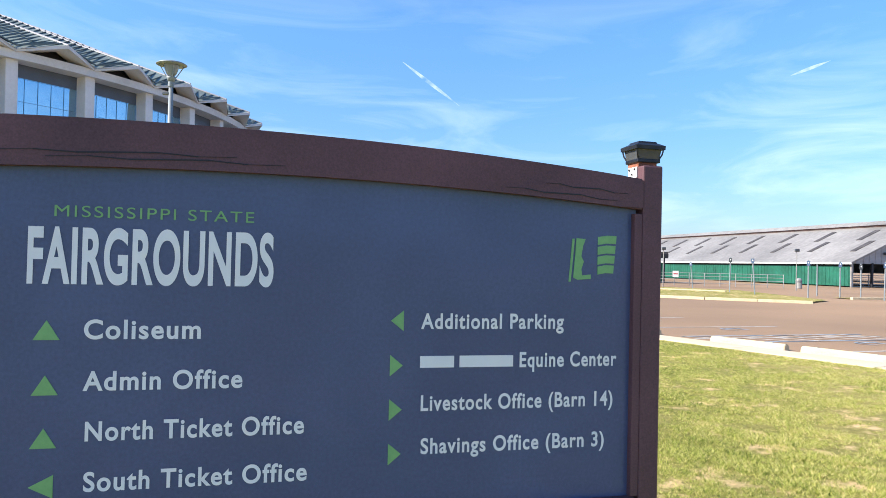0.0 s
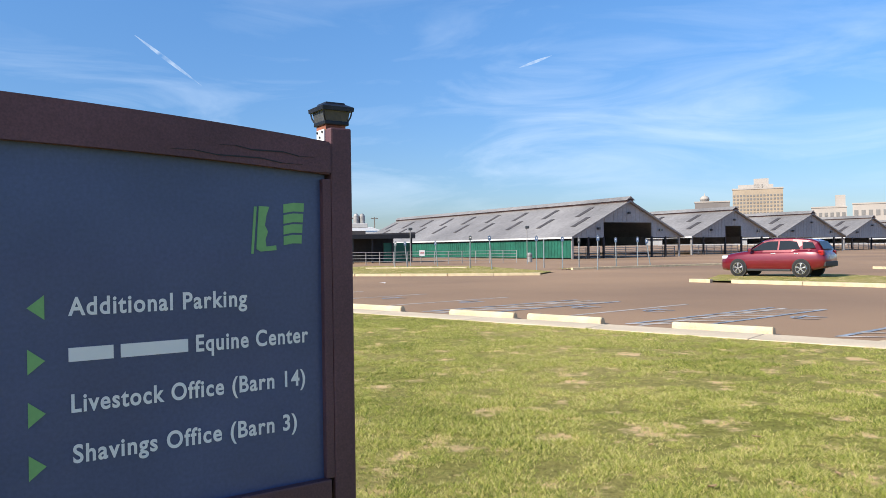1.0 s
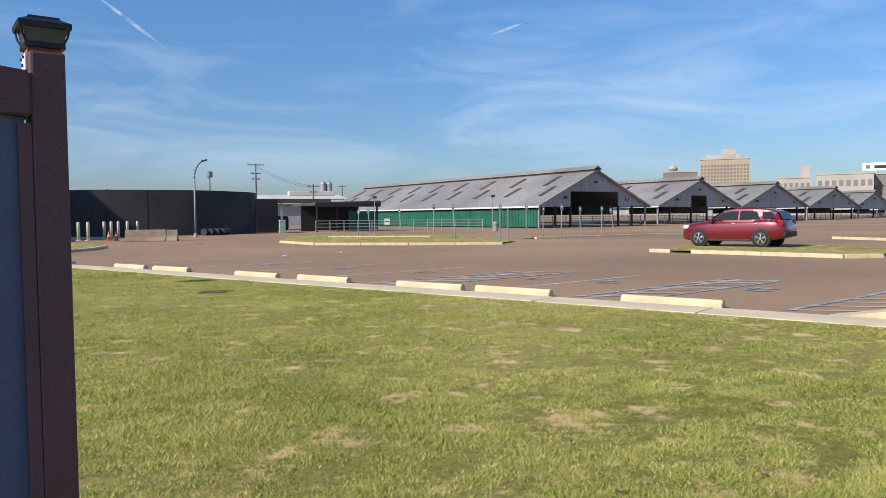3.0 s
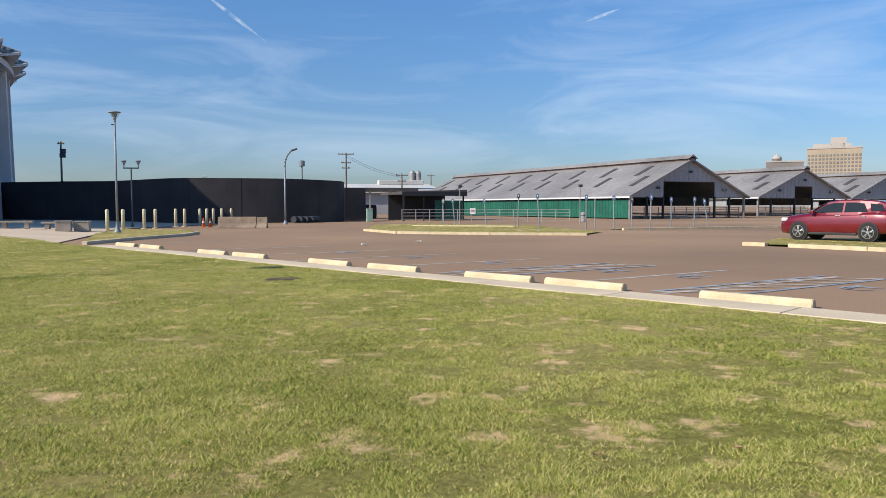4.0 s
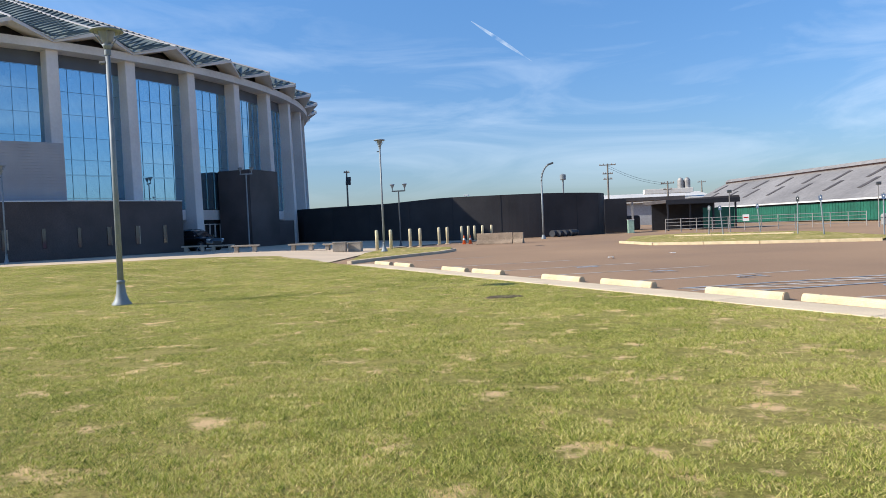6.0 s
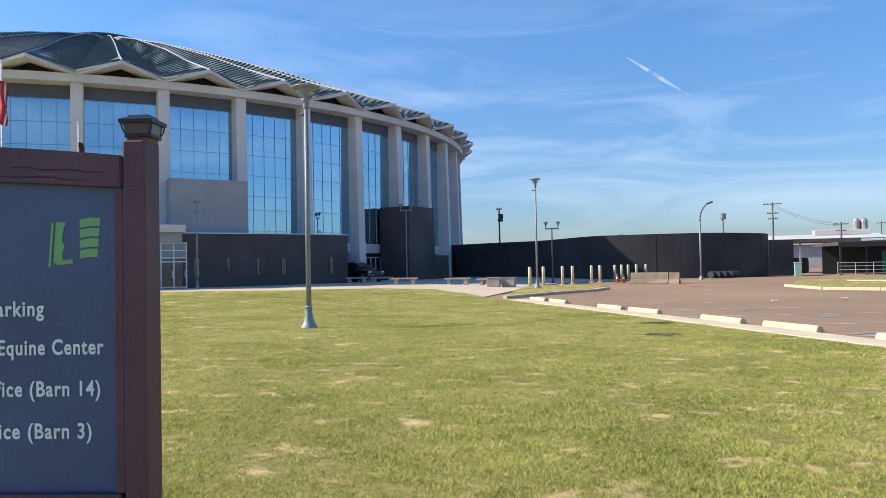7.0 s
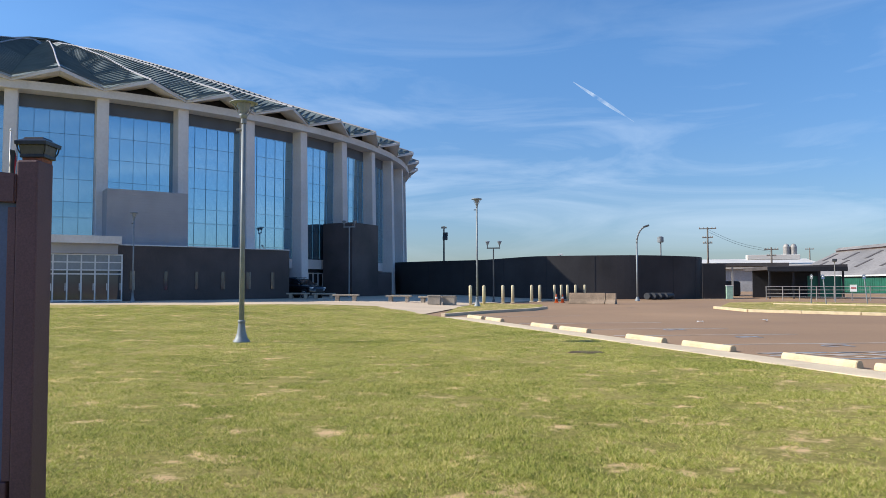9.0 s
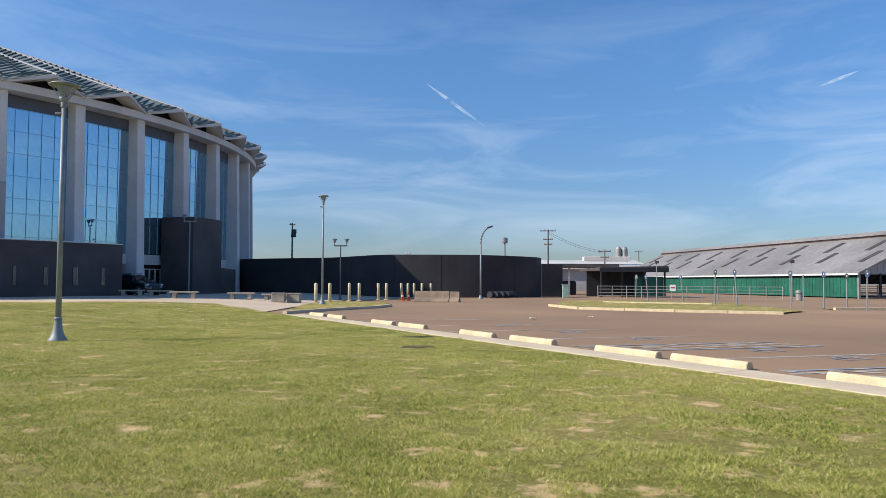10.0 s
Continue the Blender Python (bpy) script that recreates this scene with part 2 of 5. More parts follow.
M_CAR_DK = material("black_car_paint", (0.012, 0.012, 0.015), 0.2, 0.2, 0.05, coat=1.0)
M_TYRE = material("tyre_rubber", (0.018, 0.018, 0.019), 0.85, 0, 0.15, 12.0, 0.2)
M_RIM = material("alloy_rim", (0.62, 0.63, 0.65), 0.25, 0.9, 0.05)
M_CGLASS = material("car_glass", (0.02, 0.025, 0.03), 0.05, 0.0, 0.05, spec=0.35)
M_TRIM = material("black_trim", (0.02, 0.02, 0.021), 0.6, 0, 0.1)
M_TAIL = material("tail_light_red", (0.35, 0.01, 0.012), 0.15, 0, 0.05)
M_HEADL = material("headlight_clear", (0.70, 0.71, 0.72), 0.1, 0.3, 0.05)
M_TOWER = material("tan_tower_panel", (0.42, 0.34, 0.25), 0.8, 0, 0.1, 0.05)
M_TOWER_W = material("white_tower_stone", (0.44, 0.40, 0.36), 0.8, 0, 0.08, 0.05)
M_TOWER_D = material("shaded_tower_side", (0.22, 0.20, 0.19), 0.8, 0, 0.1, 0.05)
M_WINDOW_FAR = material("far_window", (0.24, 0.23, 0.22), 0.2, 0.1, 0.1)
M_FLAG_R = material("flag_red", (0.45, 0.03, 0.05), 0.8, 0, 0.1)
M_FLOWER = material("yellow_flower", (0.70, 0.50, 0.03), 0.7, 0, 0.15)
M_LEAF = material("leaf_green", (0.07, 0.13, 0.03), 0.7, 0, 0.2)
M_LEAF_DRY = material("dry_leaf", (0.62, 0.43, 0.23), 0.8, 0, 0.2, 8.0)
M_MUD = material("dark_mud", (0.10, 0.075, 0.04), 0.95, 0, 0.2, 3.0, 0.4, 30.0)
M_UTIL = material("weathered_utility_wood", (0.22, 0.195, 0.17), 0.9, 0, 0.2, 1.5)
M_CORRUG = material("black_drain_pipe", (0.05, 0.055, 0.065), 0.35, 0, 0.1)
M_WHITEROOF = material("white_roof_sheet", (0.66, 0.64, 0.60), 0.6, 0.1, 0.08, 0.2)


# ---- mesh helpers ----
def thing(name, label, category, at=(0, 0, 0), turn=0.0, group="", kind=""):
    ob = new(name)
    ob.matrix_basis = pose(*at, 0, 0, turn)
    return tagged(ob, label, category, group, kind)


def part(name, bm, mat, parent=None, label="", smooth=False):
    me = bpy.data.meshes.new(name)
    bmesh.ops.recalc_face_normals(bm, faces=bm.faces)
    bm.to_mesh(me)
    bm.free()
    me.materials.append(mat)
    if smooth:
        for p in me.polygons:
            p.use_smooth = True
    ob = new(name, me)
    ob.parent = parent
    if label:
        ob["label"] = label
    return ob


def shared(name, me, parent, m):
    ob = new(name, me)
    ob.parent = parent
    ob.matrix_basis = m
    return ob


def box(bm, cx, cy, cz, sx, sy, sz, turn=0.0, bevel=0.0, tilt=None):
    r = bmesh.ops.create_cube(bm, size=1.0)
    m = Matrix.Translation((cx, cy, cz)) @ Matrix.Rotation(radians(turn), 4, "Z")
    if tilt:
        m = m @ tilt
    m = m @ Matrix.Diagonal((sx, sy, sz, 1))
    bmesh.ops.transform(bm, matrix=m, verts=r["verts"])
    if bevel:
        edges = list({e for v in r["verts"] for e in v.link_edges})
        bmesh.ops.bevel(bm, geom=edges, offset=bevel, segments=2, affect="EDGES", profile=0.6)
    return bm


def cubed(*args, **kw):
    return box(bmesh.new(), *args, **kw)


def rod(bm, a, b, r, r2=None, seg=10):
    a, b = Vector(a), Vector(b)
    d = b - a
    m = Matrix.Translation((a + b) / 2) @ d.to_track_quat("Z", "Y").to_matrix().to_4x4()
    bmesh.ops.create_cone(bm, cap_ends=True, segments=seg, radius1=r, radius2=r if r2 is None else r2, depth=d.length, matrix=m)
    return bm


def lathe(bm, rows, seg=20, at=(0, 0, 0)):
    """A turned body from rows of radius and height."""
    rings = []
    for r, z in rows:
        rings.append([bm.verts.new((at[0] + r * math.cos(2 * math.pi * k / seg), at[1] + r * math.sin(2 * math.pi * k / seg), at[2] + z)) for k in range(seg)])
    for a, b in zip(rings, rings[1:]):
        for k in range(seg):
            bm.faces.new((a[k], a[(k + 1) % seg], b[(k + 1) % seg], b[k]))
    bm.faces.new(list(reversed(rings[0])))
    bm.faces.new(rings[-1])
    return bm


def prism(bm, outline, along):
    """An outline of 3D points pushed along a vector."""
    d = Vector(along)
    a = [bm.verts.new(p) for p in outline]
    b = [bm.verts.new(Vector(p) + d) for p in outline]
    bm.faces.new(a)
    bm.faces.new(list(reversed(b)))
    for k in range(len(a)):
        bm.faces.new((a[k], b[k], b[(k + 1) % len(a)], a[(k + 1) % len(a)]))
    return bm


def smooth01(v):
    v = max(0.0, min(1.0, v))
    return v * v * (3 - 2 * v)


def rise(x, y):
    """The lawn and plaza climb gently towards the arena."""
    return 0.36 * smooth01((-x - 6) / 12) * smooth01((y - 10) / 22)

# ---- ground, lawn, paving ----
bm = bmesh.new()
bmesh.ops.create_grid(bm, x_segments=8, y_segments=8, size=2500)
ground = part("ground", bm, M_ASPHALT)
tagged(ground, "sun-bleached brown asphalt of a wide fairground lot", "ground", kind="structure")

K0, KU, KN = Vector((-5.36, 33.86)), Vector((0.540, -0.8417)), Vector((0.8417, 0.540))
K_TURN = math.degrees(math.atan2(KU.y, KU.x))


def by_kerb(s, n):
    return K0 + KU * s + KN * n


def fan(name, mat, centre, edge, steps, lift, z_of=rise):
    bm = bmesh.new()
    c = Vector(centre)
    rings = []
    for k in range(1, steps + 1):
        f = k / steps
        rings.append([bm.verts.new((*(c.lerp(Vector(p), f)), z_of(*c.lerp(Vector(p), f)) + lift)) for p in edge])
    mid = bm.verts.new((*c, z_of(*c) + lift))
    n = len(edge)
    for k in range(n):
        bm.faces.new((mid, rings[0][k], rings[0][(k + 1) % n]))
        for a, b in zip(rings, rings[1:]):
            bm.faces.new((a[k], b[k], b[(k + 1) % n], a[(k + 1) % n]))
    return part(name, bm, mat, smooth=True)


def dense(points, step):
    out = []
    for a, b in zip(points, points[1:] + points[:1]):
        a, b = Vector(a), Vector(b)
        k = max(1, int((b - a).length / step))
        out += [tuple(a.lerp(b, i / k)) for i in range(k)]
    return out


LAWN_EDGE = [tuple(by_kerb(112, 0)), tuple(by_kerb(0, 0)), (-6.6, 35.9), (-12.7, 44.0), (-15.6, 42.8), (-21.3, 39.6), (-29.0, 38.4), (-60, 35), (-125, 32), (-125, -62)]
lawn = fan("lawn", M_LAWN, (-22, 4), dense(LAWN_EDGE, 2.5), 44, 0.04)
tagged(lawn, "mown green lawn, yellowed, with worn sandy spots", "lawn", kind="structure")

# plaza sheet, under the lawn's edge, up to the arena and the wall
bm = bmesh.new()


def plaza_east(y):
    for (ya, xa), (yb, xb) in zip(((10, -10), (37, -7.9), (48, -8.6), (57, -9.6), (62, -8.4), (76, -4.6)), ((37, -7.9), (48, -8.6), (57, -9.6), (62, -8.4), (76, -4.6), (120, -4.6))):
        if ya <= y <= yb:
            return xa + (xb - xa) * (y - ya) / (yb - ya)
    return -4.6


prev = None
for y in range(16, 112, 3):
    e = plaza_east(y)
    row = [bm.verts.new((e - d, y, rise(e - d, y) + 0.012)) for d in (0, 1, 2, 4, 6, 8, 10, 13, 16, 20, 40, 80, 130)]
    if prev:
        for k in range(len(row) - 1):
            bm.faces.new((prev[k], prev[k + 1], row[k + 1], row[k]))
    prev = row
plaza = part("plaza_pavement", bm, M_PLAZA, smooth=True)
tagged(plaza, "pale tan concrete plaza in front of the arena", "pavement", kind="structure")

# kerb slabs along the lawn
kerb = thing("kerb", "pale concrete strip between lawn and parking lot", "kerb", kind="structure")
bm = cubed(0, 0, 0, 2.98, 0.84, 0.16, bevel=0.012)
me_slab = part("slab", bm, M_CONCRETE, kerb)
me_slab.matrix_basis = pose(*by_kerb(0.4, 0.42), -0.025, 0, 0, K_TURN)
for k in range(1, 34):
    shared("slab", me_slab.data, kerb, pose(*by_kerb(0.4 + 3 * k, 0.42), -0.025, 0, 0, K_TURN))

# wheel stops
def wheel_stop(at, turn):
    w = thing("wheel_stop", "cream-yellow painted concrete wheel stop beside the kerb", "wheel stop", at, turn, "wheel stops along the lawn")
    bm = bmesh.new()
    prism(bm, [(-0.92, -0.10, 0), (-0.92, 0.10, 0), (-0.92, 0.085, 0.09), (-0.92, 0.05, 0.14), (-0.92, -0.05, 0.14), (-0.92, -0.085, 0.09)], (1.84, 0, 0))
    bmesh.ops.bevel(bm, geom=list(bm.edges), offset=0.012, segments=2, affect="EDGES")
    part("block", bm, M_YELLOW, w)
    for x in (-0.6, 0.6):
        part("anchor_pin", rod(bmesh.new(), (x, 0, 0.13), (x, 0, 0.148), 0.018), M_POLE, w)
    return w


STOPS = (-0.4, 1.94, 6.85, 9.15, 13.4, 16.0, 19.5, 21.67, 25.03)
first = wheel_stop((*by_kerb(STOPS[0], 1.25), 0.0), K_TURN)
for k, s in enumerate(STOPS[1:]):
    copy_thing(first, pose(*by_kerb(s, 1.25 - 0.05 * (k % 2)), 0.0, 0, 0, K_TURN + (k % 3 - 1) * 1.2))


# painted stalls: lines, hatched aisles and wheelchair marks
def strip(name, a, b, w, mat, parent, z=0.006):
    a, b = Vector(a), Vector(b)
    d = (b - a).normalized()
    p = Vector((-d.y, d.x)) * w / 2
    bm = bmesh.new()
    prism(bm, [(*(a + p), z - 0.004), (*(a - p), z - 0.004), (*(b - p), z - 0.004), (*(b + p), z - 0.004)], (0, 0, 0.004))
    return part(name, bm, mat, parent)


markings = thing("stall_markings", "faded white and blue parking lines on brown asphalt", "road marking", kind="structure")
SLANT = 1.2
for s in (-2.4, 4.2, 8.2, 11.4, 14.9, 17.9, 20.8, 23.3):
    strip("line", by_kerb(s, 1.4), by_kerb(s + SLANT, 7.0), 0.13, M_LINE_W, markings)
for s0, s1 in ((17.4, 18.8), (23.0, 24.2), (26.9, 28.6)):
    strip("edge_line", by_kerb(s0, 1.5), by_kerb(s0 + SLANT, 7.0), 0.12, M_LINE_B, markings, 0.011)
    strip("edge_line", by_kerb(s1, 1.5), by_kerb(s1 + SLANT, 7.0), 0.12, M_LINE_B, markings, 0.011)
    for k in range(7):
        f = k / 7
        strip("hatch", by_kerb(s0 + SLANT * f, 1.5 + 5.5 * f), by_kerb(s1 + SLANT * min(1, f + 0.17), 1.5 + 5.5 * min(1, f + 0.17)), 0.06, M_LINE_W, markings, 0.016)
for s in (9.6, 13.2, 16.4, 20.2, 22.2, 25.6):
    c = by_kerb(s, 4.7)
    bm = bmesh.new()
    for k in range(16):
        a0, a1 = math.pi * 1.5 * k / 16, math.pi * 1.5 * (k + 1) / 16
        vs = [bm.verts.new((c.x + r * math.cos(a), c.y + r * math.sin(a), 0.012)) for r, a in ((0.28, a0), (0.36, a0), (0.36, a1), (0.28, a1))]
        bm.faces.new(vs)
    box(bm, c.x + 0.08, c.y + 0.24, 0.012, 0.09, 0.6, 0.003, K_TURN)
    box(bm, c.x + 0.28, c.y + 0.04, 0.012, 0.4, 0.08, 0.003, K_TURN)
    part("wheelchair_mark", bm, M_LINE_B, markings, "faded blue wheelchair mark")


# grass islands with kerbs
def island(label, edge, lift, kerb_mat=M_YELLOW, kerb_runs=()):
    c = sum((Vector(p) for p in edge), Vector((0, 0))) / len(edge)
    o = fan("grass_island", M_LAWN, tuple(c), dense(edge, 1.5), 5, lift, lambda x, y: 0.0)
    tagged(o, label, "grass island", kind="structure")
    for run in kerb_runs:
        k = thing("island_kerb", "cream-painted concrete kerb of a grass island", "kerb", kind="structure")
        for a, b in zip(run, run[1:]):
            a, b = Vector(a), Vector(b)
            d = b - a
            m = max(1, round(d.length / 3.0))
            for i in range(m):
                p = a + d * ((i + 0.5) / m)
                part("kerb_stone", cubed(p.x, p.y, 0.06, d.length / m - 0.02, 0.24, 0.17, math.degrees(math.atan2(d.y, d.x)), 0.02), kerb_mat, k)
    return o


island("small grass island with a lamp beside the plaza", [(-6.6, 36.6), (-5.4, 41), (-3.7, 45.2), (-3.4, 48), (-4.2, 54.5), (-9.2, 57.5), (-8.7, 48)], 0.09,
       M_CONCRETE, [[(-6.5, 36.5), (-5.3, 41), (-3.6, 45.2), (-3.2, 48.5)]])
island("narrow grass strip with tilted signposts", [(7.1, 51.2), (8.4, 45.8), (13.0, 42.7), (17.6, 40.6), (20.2, 44), (21, 60), (14, 68), (9, 64)], 0.07, M_YELLOW,
       [[(6.9, 51.0), (8.2, 45.6), (12.9, 42.4), (17.7, 40.3)], [(11.5, 59.5), (18.5, 55.5)]])
island("thin grass verge before the barns", [(23.4, 47.8), (34, 49.8), (48, 51.5), (48, 53), (33.5, 51.6), (23, 49.4)], 0.05, M_YELLOW, [[(23.3, 47.6), (34, 49.6), (48, 51.3)]])
island("grass island under the parked car", [(20.0, 28.9), (22.9, 22.4), (24.2, 22.1), (28.6, 25.0), (29.0, 31.0), (24.4, 33.5)], 0.08, M_YELLOW,
       [[(19.7, 29.3), (20.1, 28.4)], [(20.5, 27.6), (22.8, 22.3), (24.1, 21.9)]])
island("grass verge along the far parking rows", [(38.2, 37.0), (38.0, 29.0), (39.0, 29.0), (39.2, 37.0)], 0.06, M_YELLOW, [[(37.9, 37.0), (37.7, 29.0)]])
# grass bed that ends the near row of stalls, with a yellow nose
island("grass bed with a pale kerb at the end of the stalls", [tuple(by_kerb(s_, n_)) for s_, n_ in ((29.1, 0.95), (29.1, 7.0), (31.0, 9.5), (50.0, 9.5), (50.0, 0.95))], 0.09, M_CONCRETE,
       [[tuple(by_kerb(29.0, 1.0)), tuple(by_kerb(29.0, 7.0)), tuple(by_kerb(31.0, 9.6))]])
nose = thing("kerb_nose", "cream-yellow painted kerb nose sloping to the asphalt", "kerb", (*by_kerb(28.3, 1.15), 0.0), K_TURN, kind="structure")
bm = bmesh.new()
prism(bm, [(-0.75, -0.2, 0.0), (0.58, -0.2, 0.0), (0.58, -0.2, 0.17), (0.1, -0.2, 0.15), (-0.6, -0.2, 0.03)], (0, 0.42, 0))
part("nose_block", bm, M_YELLOW, nose)

# ---- the wayfinding sign ----
SIGN_AT, SIGN_TURN = Vector((0.6, 4.39)), math.degrees(math.atan2(0.29, 0.957))
sign = thing("wayfinding_sign", "navy wayfinding sign with white lettering in a dark-stained timber frame", "sign", (SIGN_AT.x, SIGN_AT.y, 0.0), SIGN_TURN)


def arch_top(s):
    return 2.078 - 0.030 * (s + 1.65) ** 2


def arch_low(s):
    return 1.937 - 0.030 * (s + 1.35) ** 2


S_L, S_R = -2.10, 0.075
cols = [S_L + (S_R - S_L) * k / 24 for k in range(25)]
bm = bmesh.new()
prism(bm, [(S_L, 0.0, 0.81)] + [(S_R, 0.0, 0.81)] + [(s, 0.0, arch_low(s) + 0.03) for s in reversed(cols)], (0, 0.05, 0))
part("panel", bm, M_PANEL, sign, "navy blue sign panel")
bm = bmesh.new()
rail = [S_L + (0.0885 - S_L) * k / 24 for k in range(25)]
prism(bm, [(s, -0.035, arch_low(s)) for s in rail] + [(s, -0.035, arch_top(s)) for s in reversed(rail)], (0, 0.12, 0))
bmesh.ops.bevel(bm, geom=[e for e in bm.edges if e.calc_length() < 0.14 or abs((e.verts[0].co - e.verts[1].co).y) < 0.01], offset=0.006, segments=2, affect="EDGES")
part("top_rail", bm, M_WOOD, sign, "arched dark brown top rail with drying cracks")
for s0, s1, dz in ((-2.05, -1.35, 0.045), (-1.9, -1.2, 0.028), (-0.45, -0.02, 0.02), (-0.30, 0.02, 0.05)):
    bm = bmesh.new()
    for k in range(6):
        a, b = s0 + (s1 - s0) * k / 6, s0 + (s1 - s0) * (k + 1) / 6
        w = 0.0022 * math.sin(math.pi * (k + 0.5) / 6)
        za, zb = arch_low(a) + dz + 0.004 * math.sin(k * 2.1), arch_low(b) + dz + 0.004 * math.sin((k + 1) * 2.1)
        prism(bm, [(a, -0.0372, za - w), (b, -0.0372, zb - w), (b, -0.0372, zb + w), (a, -0.0372, za + w)], (0, 0.004, 0))
    part("crack", bm, M_DARK, sign, "dark drying crack in the timber")
part("bottom_rail", cubed((S_L + S_R) / 2, 0.025, 0.785, S_R - S_L, 0.11, 0.085, bevel=0.006), M_WOOD, sign)
part("side_stile", cubed(0.0725, 0.012, 1.345, 0.031, 0.075, 1.03, bevel=0.003), M_WOOD, sign)
for s in (0.128, -2.155):
    post = part("post", cubed(s, 0.032, 1.01, 0.080, 0.12, 2.06, bevel=0.007), M_WOOD, sign)
    part("post_top", cubed(s - 0.0015, 0.05, 2.045, 0.076, 0.078, 0.03), M_WOOD_RAW, sign, "weathered reddish post top")
    part("bracket", cubed(s - 0.043, 0.045, 2.018, 0.006, 0.062, 0.042, bevel=0.002), M_WHITE_MET, sign, "white metal bracket")
    for dy, dz in ((-0.02, 0.012), (0.02, 0.012), (0.0, -0.006)):
        part("bolt", rod(bmesh.new(), (s - 0.050, 0.045 + dy, 2.018 + dz), (s - 0.042, 0.045 + dy, 2.018 + dz), 0.004), M_DARK, sign)
    # solar cap lantern
    lan = part("lantern", cubed(s, 0.05, 2.062, 0.094, 0.094, 0.014, bevel=0.003), M_LANT, sign, "black solar post-cap lantern")
    bm = bmesh.new()
    rows = ((0.044, 2.069), (0.050, 2.108))
    v = [[bm.verts.new((s + r * a, 0.05 + r * b, z)) for a, b in ((-1, -1), (1, -1), (1, 1), (-1, 1))] for r, z in rows]
    for k in range(4):
        bm.faces.new((v[0][k], v[0][(k + 1) % 4], v[1][(k + 1) % 4], v[1][k]))
    bm.faces.new(v[0]), bm.faces.new(v[1])
    part("lantern_glass", bm, M_LANT_GLASS, lan, "frosted glass")
    for a, b in ((-1, -1), (1, -1), (1, 1), (-1, 1)):
        bm = bmesh.new()
        rod(bm, (s + 0.042 * a, 0.05 + 0.042 * b, 2.066), (s + 0.051 * a, 0.05 + 0.051 * b, 2.085), 0.003, seg=6)
        rod(bm, (s + 0.051 * a, 0.05 + 0.051 * b, 2.085), (s + 0.056 * a, 0.05 + 0.056 * b, 2.112), 0.003, seg=6)
        part("lantern_bar", bm, M_LANT, lan)
    bm = bmesh.new()
    rows = ((0.060, 2.104), (0.061, 2.118), (0.038, 2.130), (0.035, 2.136))
    v = [[bm.verts.new((s + r * a, 0.05 + r * b, z)) for a, b in ((-1, -1), (1, -1), (1, 1), (-1, 1))] for r, z in rows]
    for p, q in zip(v, v[1:]):
        for k in range(4):
            bm.faces.new((p[k], p[(k + 1) % 4], q[(k + 1) % 4], q[k]))
    bm.faces.new(v[0]), bm.faces.new(v[-1])
    part("lantern_roof", bm, M_LANT, lan)


def lettering(text, s0, s1, z0, z1, mat, gap=1.0, bold=0.0):
    """Words set in the built-in font, fitted between s0 and s1, with capitals from z0 to z1."""
    def glyphs(body):
        cu = bpy.data.curves.new("words", "FONT")
        cu.body, cu.space_character, cu.offset, cu.extrude = body, gap, bold, 0.0
        tmp = bpy.data.objects.new("words", cu)
        made = bpy.data.meshes.new_from_object(tmp)
        bpy.data.objects.remove(tmp)
        return made

    hc = max(v.co.y for v in glyphs("H").vertices)
    cut = []
    for i, ch in enumerate(text):
        if ch != " ":
            one = glyphs(ch)
            move = max(v.co.x for v in glyphs(text[:i + 1]).vertices) - max(v.co.x for v in one.vertices)
            cut.append(([(v.co.x + move, v.co.y) for v in one.vertices], [list(q.vertices) for q in one.polygons]))
    x0, x1 = min(x for vs, _ in cut for x, _ in vs), max(x for vs, _ in cut for x, _ in vs)
    kx, kz = (s1 - s0) / (x1 - x0), (z1 - z0) / hc
    for i, (vs, faces) in enumerate(cut):
        me = bpy.data.meshes.new("letter")
        me.from_pydata([(s0 + (x - x0) * kx, -0.003 - 0.0004 * (i % 2), z0 + z * kz) for x, z in vs], [], faces)
        me.materials.append(mat)
        ob = new("letter", me)
        ob.parent = sign
        ob["label"] = "letter of the words " + text


def flat(name, points, mat, label=""):
    bm = bmesh.new()
    prism(bm, [(s, -0.0025, z) for s, z in points], (0, 0.003, 0))
    return part(name, bm, mat, sign, label)


lettering("MISSISSIPPI STATE", -1.877, -1.292, 1.779, 1.813, M_GREEN_T, 1.18, 0.0)
lettering("FAIRGROUNDS", -1.947, -1.227, 1.581, 1.747, M_WHITE_T, 1.07, 0.03)
for words, s0, s1, z0 in (("Coliseum", -1.785, -1.446, 1.409), ("Admin Office", -1.784, -1.315, 1.252), ("North Ticket Office", -1.774, -1.117, 1.099), ("South Ticket Office", -1.774, -1.104, 0.946)):
    lettering(words, s0, s1, z0, z0 + 0.058, M_WHITE_T, 1.13, 0.025)
for words, s0, s1, z0 in (("Additional Parking", -0.732, -0.206, 1.439), ("Equine Center", -0.372, 0.005, 1.304), ("Livestock Office (Barn 14)", -0.727, -0.008, 1.160), ("Shavings Office (Barn 3)", -0.724, -0.040, 1.014)):
    lettering(words, s0, s1, z0, z0 + 0.052, M_WHITE_T, 1.13, 0.025)
for s0, s1 in ((-0.732, -0.612), (-0.592, -0.396)):
    flat("name_bar", [(s0, 1.305), (s1, 1.305), (s1, 1.345), (s0, 1.345)], M_WHITE_T, "white bar in place of a name")
for z in (1.405, 1.239, 1.080):
    flat("arrow", [(-1.926, z), (-1.852, z), (-1.889, z + 0.06)], M_GREEN_T, "green arrow pointing up")
